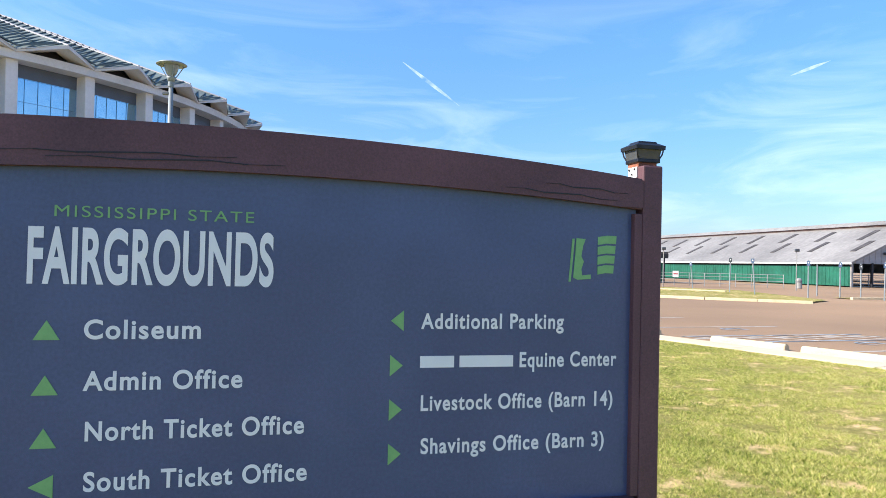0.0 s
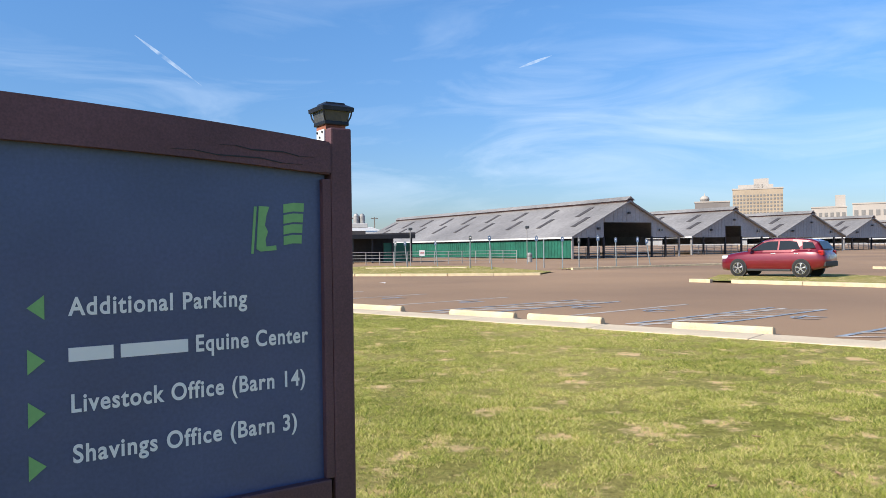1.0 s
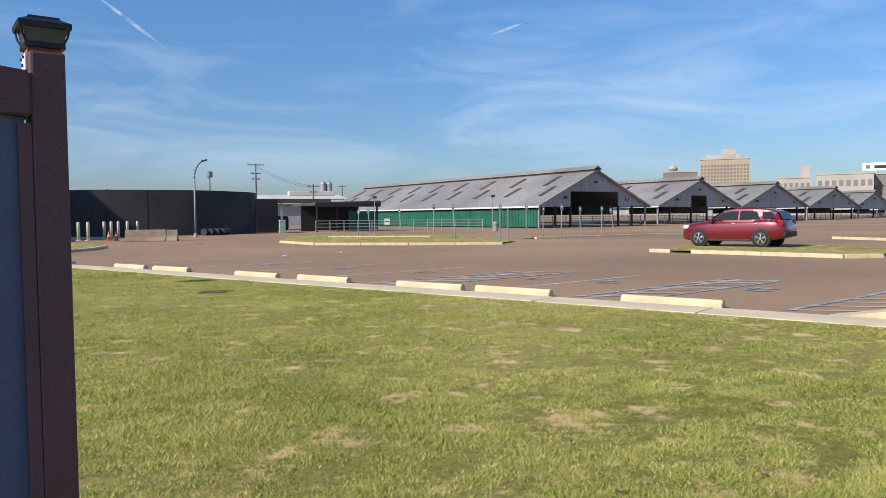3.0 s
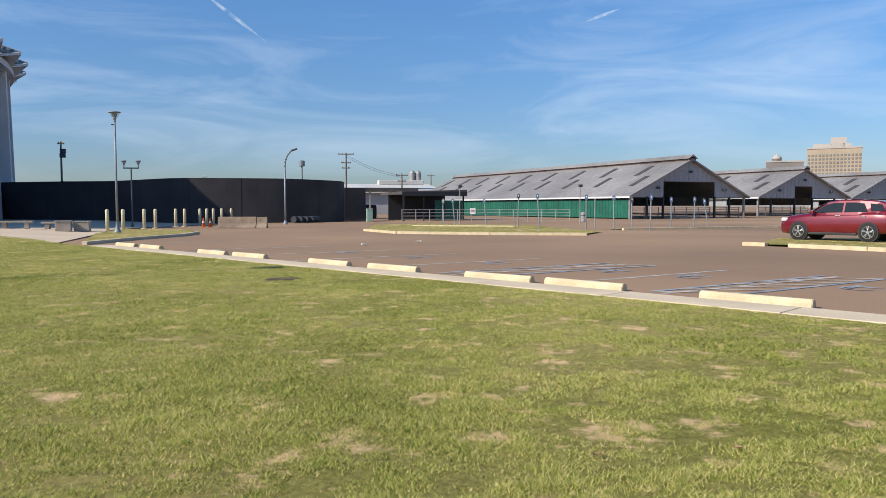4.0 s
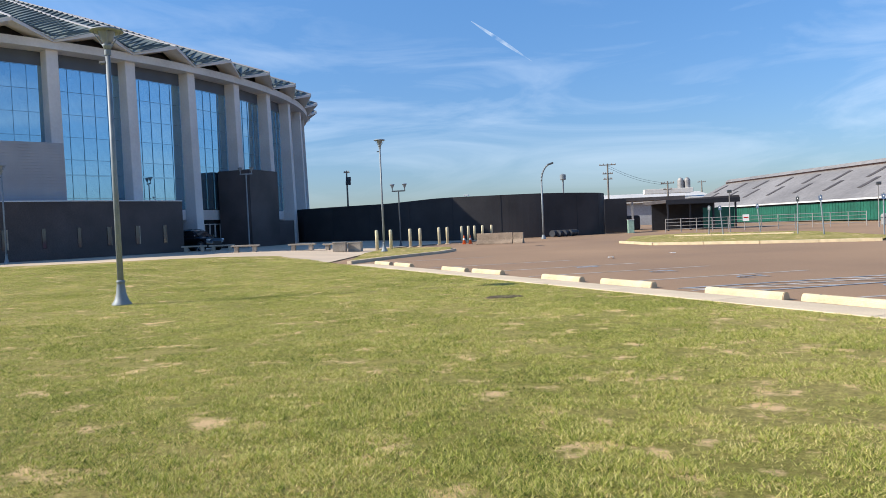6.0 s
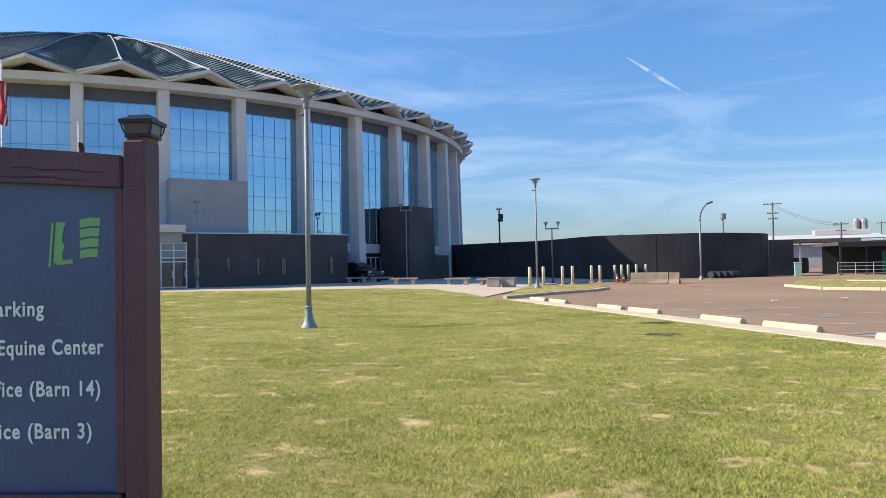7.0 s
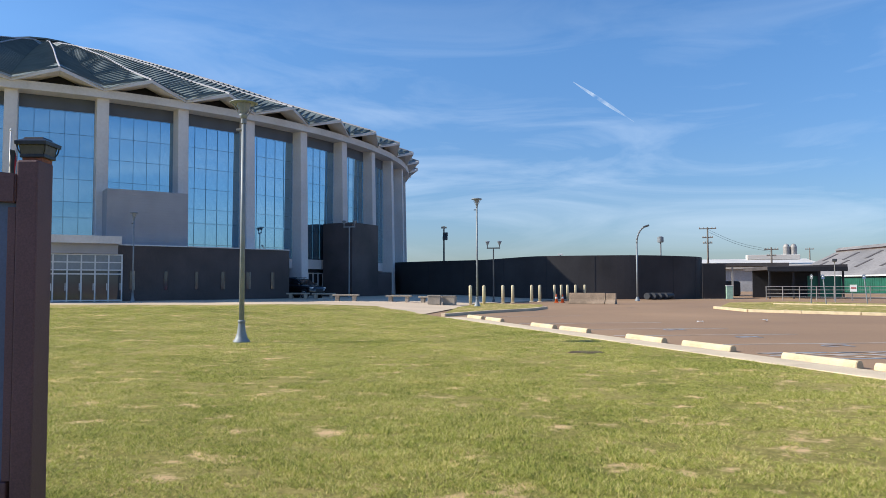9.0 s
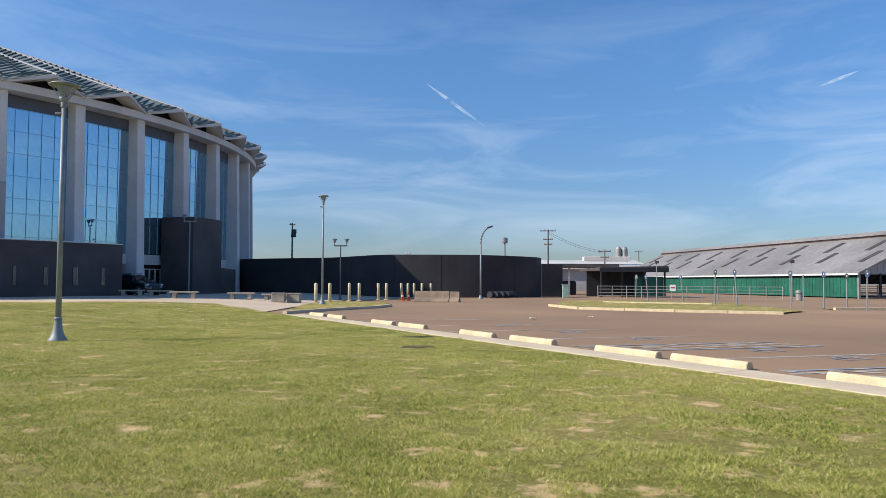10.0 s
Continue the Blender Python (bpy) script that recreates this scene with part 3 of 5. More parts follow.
flat("arrow", [(-1.926, 0.965), (-1.858, 0.930), (-1.858, 1.0)], M_GREEN_T, "green arrow pointing left")
flat("arrow", [(-0.836, 1.465), (-0.792, 1.430), (-0.792, 1.500)], M_GREEN_T, "green arrow pointing left")
for z in (1.314, 1.165, 1.016):
    flat("arrow", [(-0.836, z + 0.036), (-0.836, z - 0.036), (-0.792, z)], M_GREEN_T, "green arrow pointing right")
flat("emblem", [(-0.190, 1.607), (-0.182, 1.607), (-0.169, 1.762), (-0.178, 1.762)], M_GREEN_T, "thin green emblem stroke")
flat("emblem", [(-0.172, 1.622), (-0.156, 1.614), (-0.103, 1.618), (-0.104, 1.634), (-0.138, 1.630), (-0.141, 1.652), (-0.132, 1.680), (-0.142, 1.700), (-0.136, 1.735), (-0.126, 1.762), (-0.162, 1.764)], M_GREEN_T, "green emblem shape")
for k in range(4):
    z = 1.640 + 0.036 * k
    a, b = -0.077, -0.014 + 0.003 * k
    flat("emblem", [(a, z - 0.006), ((a + b) / 2, z), (b, z - 0.001), (b + 0.002, z + 0.028), ((a + b) / 2, z + 0.029), (a, z + 0.023)], M_GREEN_T, "green emblem band")

# ---- the round arena ----
AC, AR = Vector((-71.52, 79.82)), 46.0
A0 = -46.24 + 19.94
STEP = 7.5
arena = thing("arena", "round arena with pale columns, mirror glass and folded metal roof", "building", (AC.x, AC.y, 0))


def polar(r, deg, z):
    a = radians(deg)
    return Vector((r * math.cos(a), r * math.sin(a), z))


def ring(bm, r0, r1, z0, z1, d0, d1, seg):
    n = seg + 1
    full = abs(d1 - d0) > 359.9
    rows = []
    for k in range(n):
        d = d0 + (d1 - d0) * k / seg
        rows.append([bm.verts.new(polar(r, d, z)) for r, z in ((r0, z0), (r1, z0), (r1, z1), (r0, z1))])
    for a, b in zip(rows, rows[1:]):
        for k in range(4):
            bm.faces.new((a[k], a[(k + 1) % 4], b[(k + 1) % 4], b[k]))
    if not full:
        bm.faces.new(rows[0]), bm.faces.new(rows[-1])
    return bm


# columns: tapering piers, built once
bm = bmesh.new()
prism(bm, [(AR - 2.0, -0.43, -0.3), (AR + 0.6, -0.43, -0.3), (AR + 0.3, -0.43, 15.7), (AR - 2.0, -0.43, 15.7)], (0, 0.86, 0))
bmesh.ops.bevel(bm, geom=list(bm.edges), offset=0.04, segments=1, affect="EDGES")
col = part("column", bm, M_COLUMN, arena)
col.matrix_basis = pose(0, 0, 0, 0, 0, A0)
for k in range(1, 48):
    shared("column", col.data, arena, pose(0, 0, 0, 0, 0, A0 + STEP * k))
part("ring_beam", ring(bmesh.new(), AR - 0.9, AR + 0.75, 15.64, 16.25, 0, 360, 192), M_FASCIA, arena)
# black ring puts the unlit inside into colour behind glass and columns
part("interior_shade_ring", ring(bmesh.new(), AR - 2.2, AR - 1.15, -0.3, 15.6, 0, 360, 96), M_DARK, arena)

# folded plate roof: valleys over the columns, peaks over the bays
ROOF_R = (AR + 1.5, AR - 5, 33.0, 20.0, 9.5, 4.2)
ROOF_Z = (16.70, 19.10, 22.1, 26.6, 29.9, 31.4)
ROOF_F = (0.42, 0.46, 0.50, 0.42, 0.22, 0.0)


def roof_at(r, fold):
    """Height of the ridge (fold 1) or valley (fold -1) line at radius r."""
    for k in range(5):
        if r >= ROOF_R[k + 1] or k == 4:
            f = (ROOF_R[k] - r) / (ROOF_R[k] - ROOF_R[k + 1])
            return ROOF_Z[k] + (ROOF_Z[k + 1] - ROOF_Z[k]) * f + fold * (ROOF_F[k] + (ROOF_F[k + 1] - ROOF_F[k]) * f)


bm = bmesh.new()
rows = []
for k in range(96):
    d = A0 + STEP / 2 * k
    fold = 1.0 if k % 2 else -1.0
    out = (AR + (2.1 if k % 2 else 0.95), 17.12 if k % 2 else 16.28)
    rows.append([bm.verts.new(polar(r, d, z)) for r, z in (out, *((r, roof_at(r, fold)) for r in ROOF_R[1:]))])
for k in range(96):
    a, b = rows[k], rows[(k + 1) % 96]
    for i in range(len(a) - 1):
        bm.faces.new((a[i], b[i], b[i + 1], a[i + 1]))
part("roof", bm, M_ROOF, arena, "grey-green folded metal roof")
bm = bmesh.new()
lathe(bm, ((4.4, 31.1), (4.4, 31.7), (4.7, 31.75), (4.7, 31.95), (2.0, 32.3), (0.4, 32.4)), 16)
part("roof_cap", bm, M_SEAM, arena, "dark cap at the roof's crown")
# ridge rolls on the peaks, one by one
for k in range(1, 96, 2):
    d = A0 + STEP / 2 * k
    bm = bmesh.new()
    stops3 = [polar(AR + 2.1, d, 17.16)] + [polar(r, d, roof_at(r, 1.0) + 0.05) for r in (AR - 5, 33, 20, 9.5, 4.6)]
    for p, q in zip(stops3, stops3[1:]):
        rod(bm, p, q, 0.08, seg=6)
    part("ridge_roll", bm, M_GREYMET, arena)
# standing seams, from each ridge slanting down to the valley beside it
bm = bmesh.new()
for k in range(1, 96, 2):
    d = A0 + STEP / 2 * k
    for sd in (-1, 1):
        r = AR + 1.4
        while r > 12:
            rv = r + 1.1 * r / AR
            p = polar(r, d, (roof_at(r, 1.0) if r < AR - 1 else 17.12 + (AR + 2.1 - r) * 0.29) + 0.02)
            q = polar(min(rv, AR + 0.9), d + sd * STEP / 2, roof_at(min(rv, AR + 0.9), -1.0) + 0.02)
            t = (q - p).normalized()
            side = Vector((-t.y, t.x, 0)) * 0.045
            up = Vector((0, 0, 0.10))
            v = [bm.verts.new(x) for x in (p - side, p + side, p + side + up, p - side + up, q - side, q + side, q + side + up, q - side + up)]
            for f4 in ((3, 2, 6, 7), (1, 5, 6, 2), (0, 3, 7, 4)):
                bm.faces.new([v[i] for i in f4])
            r -= 0.75
seams = part("standing_seams", bm, M_SEAM, arena)
seams["kind"] = "stuff"

# gable fascia of one bay, its dark infill, and the bay's glazing
bm = bmesh.new()
left, top, right = polar(AR + 0.85, -STEP / 2, 16.12), polar(AR + 2.15, 0, 16.91), polar(AR + 0.85, STEP / 2, 16.12)
for a, b in ((left, top), (top, right)):
    inn = [polar(p.to_2d().length - 1.7, math.degrees(math.atan2(p.y, p.x)), p.z) for p in (a, b)]
    up = Vector((0, 0, 0.25))
    v = [bm.verts.new(p) for p in (a, b, b + up, a + up, inn[0], inn[1], inn[1] + up, inn[0] + up)]
    for f4 in ((0, 1, 2, 3), (4, 5, 6, 7), (0, 1, 5, 4), (3, 2, 6, 7), (0, 3, 7, 4), (1, 2, 6, 5)):
        bm.faces.new([v[i] for i in f4])
fas = part("gable_fascia", bm, M_FASCIA, arena)
# shade under the folded eave is put into this triangle's near-black colour
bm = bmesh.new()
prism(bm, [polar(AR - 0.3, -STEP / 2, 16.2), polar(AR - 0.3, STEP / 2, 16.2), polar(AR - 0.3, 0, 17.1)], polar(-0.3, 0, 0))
inf = part("gable_infill", bm, M_DARK, arena, "recessed gable infill, shade under the eave put into its dark colour")
bm = bmesh.new()
wide = 2 * (AR - 0.9) * math.sin(radians(STEP / 2)) - 0.8
box(bm, AR - 0.95, 0, 15.15, 0.3, wide, 1.0)
hdr = part("window_header", bm, M_HEADER, arena, "dark metal header panel")
bm = bmesh.new()
box(bm, AR - 0.95, 0, 3.45, 0.3, wide, 0.9)
spn = part("spandrel", bm, M_COLUMN, arena)
NC, NR, Z0, Z1 = 5, 7, 3.95, 14.62
HS = [0.0, 0.085, 0.25, 0.36, 0.52, 0.68, 0.84, 1.0]
bm = bmesh.new()
for k in range(NC + 1):
    y = -wide / 2 + wide * k / NC
    box(bm, AR - 0.82, y, (Z0 + Z1) / 2, 0.07, 0.04, Z1 - Z0)
for i, h in enumerate(HS):
    box(bm, AR - 0.825, 0, Z0 + (Z1 - Z0) * h, 0.08, wide, 0.12 if i == 2 else 0.035)
mul = part("mullions", bm, M_MULL, arena, "grey metal window grid")
for o in (fas, inf):
    o.matrix_basis = pose(0, 0, 0, 0, 0, A0 + STEP / 2)
for o in (hdr, spn, mul):
    o.matrix_basis = pose(0, 0, 0, 0, 0, A0 + STEP / 2)
for k in range(1, 48):
    m = pose(0, 0, 0, 0, 0, A0 + STEP * (k + 0.5))
    shared("gable_fascia", fas.data, arena, m)
    shared("gable_infill", inf.data, arena, m)
    shared("window_header", hdr.data, arena, m)
    shared("spandrel", spn.data, arena, m)
    shared("mullions", mul.data, arena, m)
# panes: one by one in the bays before the lawn, whole sheets behind
me_pane = {}
bm = cubed(0, 0, 0, 0.03, wide / NC - 0.055, 1.0)
proto = part("pane", bm, M_GLASS, arena)
used = False
for k in range(48):
    d = A0 + STEP * (k + 0.5)
    near = k <= 4 or k >= 44
    if near:
        for i in range(NC):
            for j in range(NR):
                y = -wide / 2 + wide * (i + 0.5) / NC
                za, zb = Z0 + (Z1 - Z0) * HS[j], Z0 + (Z1 - Z0) * HS[j + 1]
                jig = 0.22 * (random.random() - 0.5)
                m = pose(0, 0, 0, 0, 0, d) @ Matrix.Translation((AR - 0.85, y, (za + zb) / 2)) @ Matrix.Rotation(radians(jig), 4, "Z") @ Matrix.Rotation(radians(jig * 0.7), 4, "Y") @ Matrix.Diagonal((1, 1, zb - za - 0.05, 1))
                if used:
                    shared("pane", proto.data, arena, m)
                else:
                    proto.matrix_basis, used = m, True
    else:
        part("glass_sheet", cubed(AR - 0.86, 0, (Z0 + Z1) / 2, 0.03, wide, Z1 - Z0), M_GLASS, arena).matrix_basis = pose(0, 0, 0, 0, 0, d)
# ground-floor doors under the glass
for k in (0, 1, 2, 47):
    d = A0 + STEP * (k + 0.5)
    bm = bmesh.new()
    for y in (-1.8, -1.08, -0.36, 0.36, 1.08, 1.8):
        box(bm, AR - 0.9, y, 1.5, 0.12, 0.07, 2.3)
    for z in (0.42, 1.2, 2.6):
        box(bm, AR - 0.9, 0, z, 0.12, 3.7, 0.07)
    part("lower_door_frame", bm, M_COLUMN, arena).matrix_basis = pose(0, 0, 0, 0, 0, d)

# low brick annex with slit windows, the glazed entrance and the two blocks
BASE = -46.24
annex = thing("annex", "low dark-brown brick annex with slit windows", "building", (AC.x, AC.y, 0))
part("brick_wall", ring(bmesh.new(), AR - 0.2, AR + 4.0, -0.2, 4.36, BASE + 5.6, BASE + 21.6, 32), M_BRICK, annex)
part("coping", ring(bmesh.new(), AR - 0.2, AR + 4.06, 4.365, 4.44, BASE + 5.6, BASE + 21.6, 32), M_FRAME, annex, "pale metal coping")
for f, wide, blind in ((6.75, 0.36, M_STONE), (9.5, 0.30, M_BRICK), (12.15, 0.30, M_BRICK), (14.55, 0.32, M_BARRIER), (17.05, 0.36, M_STONE), (19.65, 0.30, M_BARRIER)):
    w = part("slit_window", cubed(AR + 4.0, 0, 1.85, 0.10, wide, 1.35, bevel=0.01), M_DGLASS, annex)
    w.matrix_basis = pose(0, 0, 0, 0, 0, BASE + f)
    part("slit_frame", cubed(AR + 4.03, 0.4 * wide, 1.85, 0.06, 0.08, 1.35), blind, annex).matrix_basis = pose(0, 0, 0, 0, 0, BASE + f)
entry = thing("entrance_pavilion", "glazed entrance pavilion with white-framed double doors", "building", (AC.x, AC.y, 0))
part("roof_slab", ring(bmesh.new(), AR - 0.2, AR + 5.0, 4.42, 4.95, BASE - 3.0, BASE + 5.7, 14), M_FASCIA, entry)
part("soffit_band", ring(bmesh.new(), AR - 0.2, AR + 4.4, 3.72, 4.415, BASE - 3.0, BASE + 5.55, 14), M_GREYMET, entry)
# black ring stands for the unlit room behind the doors
part("interior_shade_ring", ring(bmesh.new(), AR - 0.2, AR + 3.2, -0.2, 3.7, BASE - 3.0, BASE + 5.5, 14), M_DARK, entry)
for k in range(9):
    d = BASE - 2.6 + k * 1.0
    bm = bmesh.new()
    wd = (AR + 4.2) * radians(1.0)
    for y in (-wd / 2, wd / 2):
        box(bm, AR + 4.2, y, 2.0, 0.10, 0.09, 3.4)
    for z in (0.45, 2.30, 2.58, 3.12, 3.66):
        box(bm, AR + 4.2, 0, z, 0.09, wd, 0.08)
    box(bm, AR + 4.24, 0.33, 1.4, 0.05, 0.05, 0.5)
    dr = part("door", bm, M_FRAME, entry, "white-framed glass door")
    dr.matrix_basis = pose(0, 0, 0, 0, 0, d)
    part("door_pane", cubed(AR + 4.18, 0, 1.45, 0.02, wd - 0.1, 2.2), M_DGLASS, dr)
    # the paler tone than the door panes stands for sky reflected in the transom
    part("transom_pane", cubed(AR + 4.18, 0, 3.12, 0.02, wd - 0.1, 1.04), M_LENS, dr, "transom glass with reflected sky put into its pale colour")
block = thing("grey_block", "grey ribbed-metal block above the entrance", "building", (AC.x, AC.y, 0))
part("cladding", ring(bmesh.new(), AR - 1.0, AR + 2.4, 4.3, 8.6, BASE + 5.0, BASE + 12.0, 4), M_GREYMET, block)
bm = bmesh.new()
for k in range(20):
    ring(bm, AR + 2.4, AR + 2.43, 4.5 + k * 0.205, 4.62 + k * 0.205, BASE + 5.0, BASE + 12.0, 4)
part("ribs", bm, M_GREYMET, block)
stair = thing("stair_block", "tall dark-brown brick stair block", "building", (AC.x, AC.y, 0))
part("brick_wall", ring(bmesh.new(), AR - 0.5, AR + 3.0, -0.2, 7.4, BASE + 32.0, BASE + 37.4, 6), M_BRICK, stair)
part("low_wing", ring(bmesh.new(), AR - 0.5, AR + 2.6, -0.2, 2.75, BASE + 37.42, BASE + 42.0, 6), M_BRICK, stair)

# ---- the long dark wall ----
WALL = ((-27.0, 86.0), (-24.5, 83.6), (-20.5, 81.3), (-16, 79.4), (-11.5, 78.2), (-7, 77.6), (-2.2, 77.6), (1.9, 78.2), (5.3, 79.4), (7.5, 81.2), (8.2, 83.4))
wall = thing("long_wall", "long curved dark-brown brick wall beyond the plaza", "wall", kind="structure")
pts = []
for k in range(61):
    f = k / 60 * (len(WALL) - 1)
    i = min(int(f), len(WALL) - 2)
    g = f - i
    p0, p1, p2, p3 = (Vector(WALL[max(0, min(len(WALL) - 1, j))]) for j in (i - 1, i, i + 1, i + 2))
    pts.append(0.5 * ((2 * p1) + (p2 - p0) * g + (2 * p0 - 5 * p1 + 4 * p2 - p3) * g * g + (3 * p1 - p0 - 3 * p2 + p3) * g ** 3))


def wall_top(x):
    return 4.05 + 0.3 * smooth01((x + 15) / 8) - 0.12 * smooth01((x - 1) / 8)


for a0 in range(0, 60, 6):
    bm = bmesh.new()
    rows = []
    for p in pts[a0:a0 + 7]:
        z = wall_top(p.x)
        q = p + Vector((0.1, 0.5))
        rows.append([bm.verts.new(v) for v in ((p.x, p.y, -0.1), (p.x, p.y, z), (q.x, q.y, z), (q.x, q.y, -0.1))])
    for a, b in zip(rows, rows[1:]):
        for k in range(4):
            bm.faces.new((a[k], a[(k + 1) % 4], b[(k + 1) % 4], b[k]))
    bm.faces.new(rows[0]), bm.faces.new(rows[-1])
    part("wall_section", bm, M_WALL, wall)
    if a0:
        p = pts[a0]
        part("joint", cubed(p.x, p.y - 0.005, wall_top(p.x) / 2 - 0.02, 0.05, 0.03, wall_top(p.x)), M_DARK, wall)
part("wall_return", cubed(9.5, 85.2, 1.75, 2.4, 0.5, 3.7, 12), M_WALL, wall)
cam_box = thing("wall_floodlight", "small white floodlight on top of the dark wall", "lamp", (-5.6, 77.8, 4.36))
part("housing", cubed(0, 0, 0.12, 0.5, 0.25, 0.14, bevel=0.02), M_FRAME, cam_box)
part("stem", rod(bmesh.new(), (0, 0, -0.02), (0, 0, 0.07), 0.03), M_POLE, cam_box)


# ---- lamps ----
def post_lamp(at, height, label, scale=1.0):
    o = thing("street_lamp", label, "street lamp", at)
    k = scale
    part("base", lathe(bmesh.new(), ((0.23 * k, 0.0), (0.225 * k, 0.03), (0.16 * k, 0.12), (0.11 * k, 0.28), (0.088 * k, 0.48), (0.085 * k, 0.52), (0.098 * k, 0.53), (0.098 * k, 0.57), (0.075 * k, 0.585)), 20), M_POLE, o, "flared cast base", True)
    part("pole", rod(bmesh.new(), (0, 0, 0.5), (0, 0, height - 0.55), 0.070 * k, 0.052 * k, 16), M_POLE, o, "", True)
    part("collar", rod(bmesh.new(), (0, 0, height - 0.62), (0, 0, height - 0.5), 0.075 * k, seg=16), M_POLE, o)
    part("bracket", cubed(-0.12 * k, 0, height - 0.78, 0.16 * k, 0.09, 0.06, bevel=0.01), M_POLE_DK, o)
    head = part("head", lathe(bmesh.new(), ((0.07 * k, height - 0.5), (0.10 * k, height - 0.42), (0.12 * k, height - 0.38), (0.05 * k, height - 0.36)), 18), M_POLE, o, "", True)
    for a in range(4):
        c, s = math.cos(math.pi / 2 * a + 0.6), math.sin(math.pi / 2 * a + 0.6)
        part("strut", rod(bmesh.new(), (0.10 * c * k, 0.10 * s * k, height - 0.40), (0.30 * c * k, 0.30 * s * k, height - 0.08), 0.012 * k, seg=6), M_POLE, head)
    part("lens", lathe(bmesh.new(), ((0.07 * k, height - 0.37), (0.13 * k, height - 0.28), (0.19 * k, height - 0.10), (0.19 * k, height - 0.08)), 18), M_LENS, head, "clear lamp lens", True)
    part("dish", lathe(bmesh.new(), ((0.36 * k, height - 0.085), (0.37 * k, height - 0.07), (0.30 * k, height - 0.03), (0.12 * k, height), (0.02 * k, height + 0.01)), 24), M_POLE, head, "shallow metal dish", True)
    return o


post_lamp((-7.3, 19.6, 0.04), 6.4, "galvanised post lamp with a dish top on the lawn")
post_lamp((-7.85, 49.8, 0.09), 7.1, "galvanised post lamp on a small grass island")
post_lamp((-31.2, 45.9, 0.36), 6.2, "short galvanised post lamp before the entrance", 0.8)


def twin_lamp(at, height, label, mat=M_POLE_DK):
    o = thing("twin_lamp", label, "street lamp", at)
    part("pole", rod(bmesh.new(), (0, 0, 0), (0, 0, height - 0.55), 0.06, 0.05, 12), mat, o)
    part("foot", lathe(bmesh.new(), ((0.16, 0), (0.14, 0.08), (0.08, 0.3), (0.07, 0.34)), 14), mat, o)
    part("crossarm", cubed(0, 0, height - 0.58, 1.1, 0.08, 0.1, bevel=0.01), mat, o)
    for x in (-0.5, 0.5):
        h = part("lamp_head", rod(bmesh.new(), (x, 0, height - 0.55), (x, 0, height - 0.18), 0.035, seg=8), mat, o)
        part("bowl", lathe(bmesh.new(), ((0.05, height - 0.35), (0.10, height - 0.25), (0.17, height - 0.08), (0.22, height - 0.06), (0.20, height - 0.03), (0.05, height + 0.02)), 14, (x, 0, 0)), M_LENS, h)
    return o


twin_lamp((-22.6, 63.6, 0.3), 6.9, "slim grey twin-headed lamp beside the brick stair block", M_POLE)
twin_lamp((-9.25, 62.0, 0.0), 5.05, "dark twin-headed lamp behind the bollards")

cobra = thing("cobra_lamp", "tall curved-arm lamp beside the dark wall", "street lamp", (1.97, 71.1, 0))
part("foot", lathe(bmesh.new(), ((0.22, 0), (0.2, 0.1), (0.12, 0.3), (0.1, 0.35)), 14), M_POLE, cobra)
arm = [(0, 0, 0.2), (0, 0, 5.15)] + [(1.0 - math.cos(a), 0, 5.15 + 1.55 * math.sin(a)) for a in [0.2 * k for k in range(1, 7)]]
bm = bmesh.new()
for a, b in zip(arm, arm[1:]):
    rod(bm, a, b, 0.078, 0.078, 12)
part("pole", bm, M_POLE, cobra, "pale bent pole", True)
part("lamp_head", cubed(0.85, 0, 6.67, 0.55, 0.24, 0.16, bevel=0.05, tilt=Matrix.Rotation(radians(-18), 4, "Y")), M_POLE_DK, cobra)


# ---- plaza furniture ----
def bollard(at, height=1.42):
    o = thing("bollard", "cream-painted steel bollard on a concrete footing", "bollard", at, 0, "bollards at the plaza edge")
    part("tube", lathe(bmesh.new(), ((0.115, 0), (0.115, height - 0.06), (0.10, height - 0.02), (0.05, height), (0.01, height + 0.005)), 16), M_BOLLARD, o, "", True)
    part("footing", lathe(bmesh.new(), ((0.24, 0.0), (0.24, 0.04), (0.14, 0.06)), 14), M_CONCRETE, o)
    return o


b0 = bollard((-9.3, 54.0, 0.02))
for x, y in ((-8.6, 55.3), (-8.0, 59.5), (-7.35, 60.2), (-6.5, 64.4), (-5.9, 65.0), (-5.15, 69.0), (-4.8, 71.2), (-4.3, 71.9), (-3.65, 72.8), (-2.9, 74.0)):
    copy_thing(b0, pose(x, y, 0.02, 0, 0, 17 * x))


def bench(at, turn):
    o = thing("bench", "pale concrete slab bench on two blocks", "bench", at, turn, "benches along the plaza")
    part("seat", cubed(0, 0, 0.42, 1.85, 0.5, 0.11, bevel=0.02), M_STONE, o)
    for x in (-0.6, 0.6):
        part("leg", cubed(x, 0, 0.18, 0.26, 0.4, 0.37, bevel=0.015), M_STONE, o)
    return o


n0 = bench((-17.5, 50.8, rise(-17.5, 50.8) + 0.012), 10)
for x, y, a in ((-14.2, 52.6, 6), (-12.1, 53.6, 0), (-21.8, 56.5, 20), (-24.5, 57.5, 20)):
    copy_thing(n0, pose(x, y, rise(x, y) + 0.012, 0, 0, a))
for x, y, a in ((-11.1, 51.0, 8), (-10.2, 51.6, 3)):
    o = thing("planter", "square pale concrete planter box", "planter", (x, y, rise(x, y) + 0.012), a, "planters on the plaza")
    part("tub", cubed(0, 0, 0.29, 0.85, 0.7, 0.58, bevel=0.03), M_STONE, o)
    part("rim", cubed(0, 0, 0.6, 0.9, 0.75, 0.06, bevel=0.015), M_STONE, o)

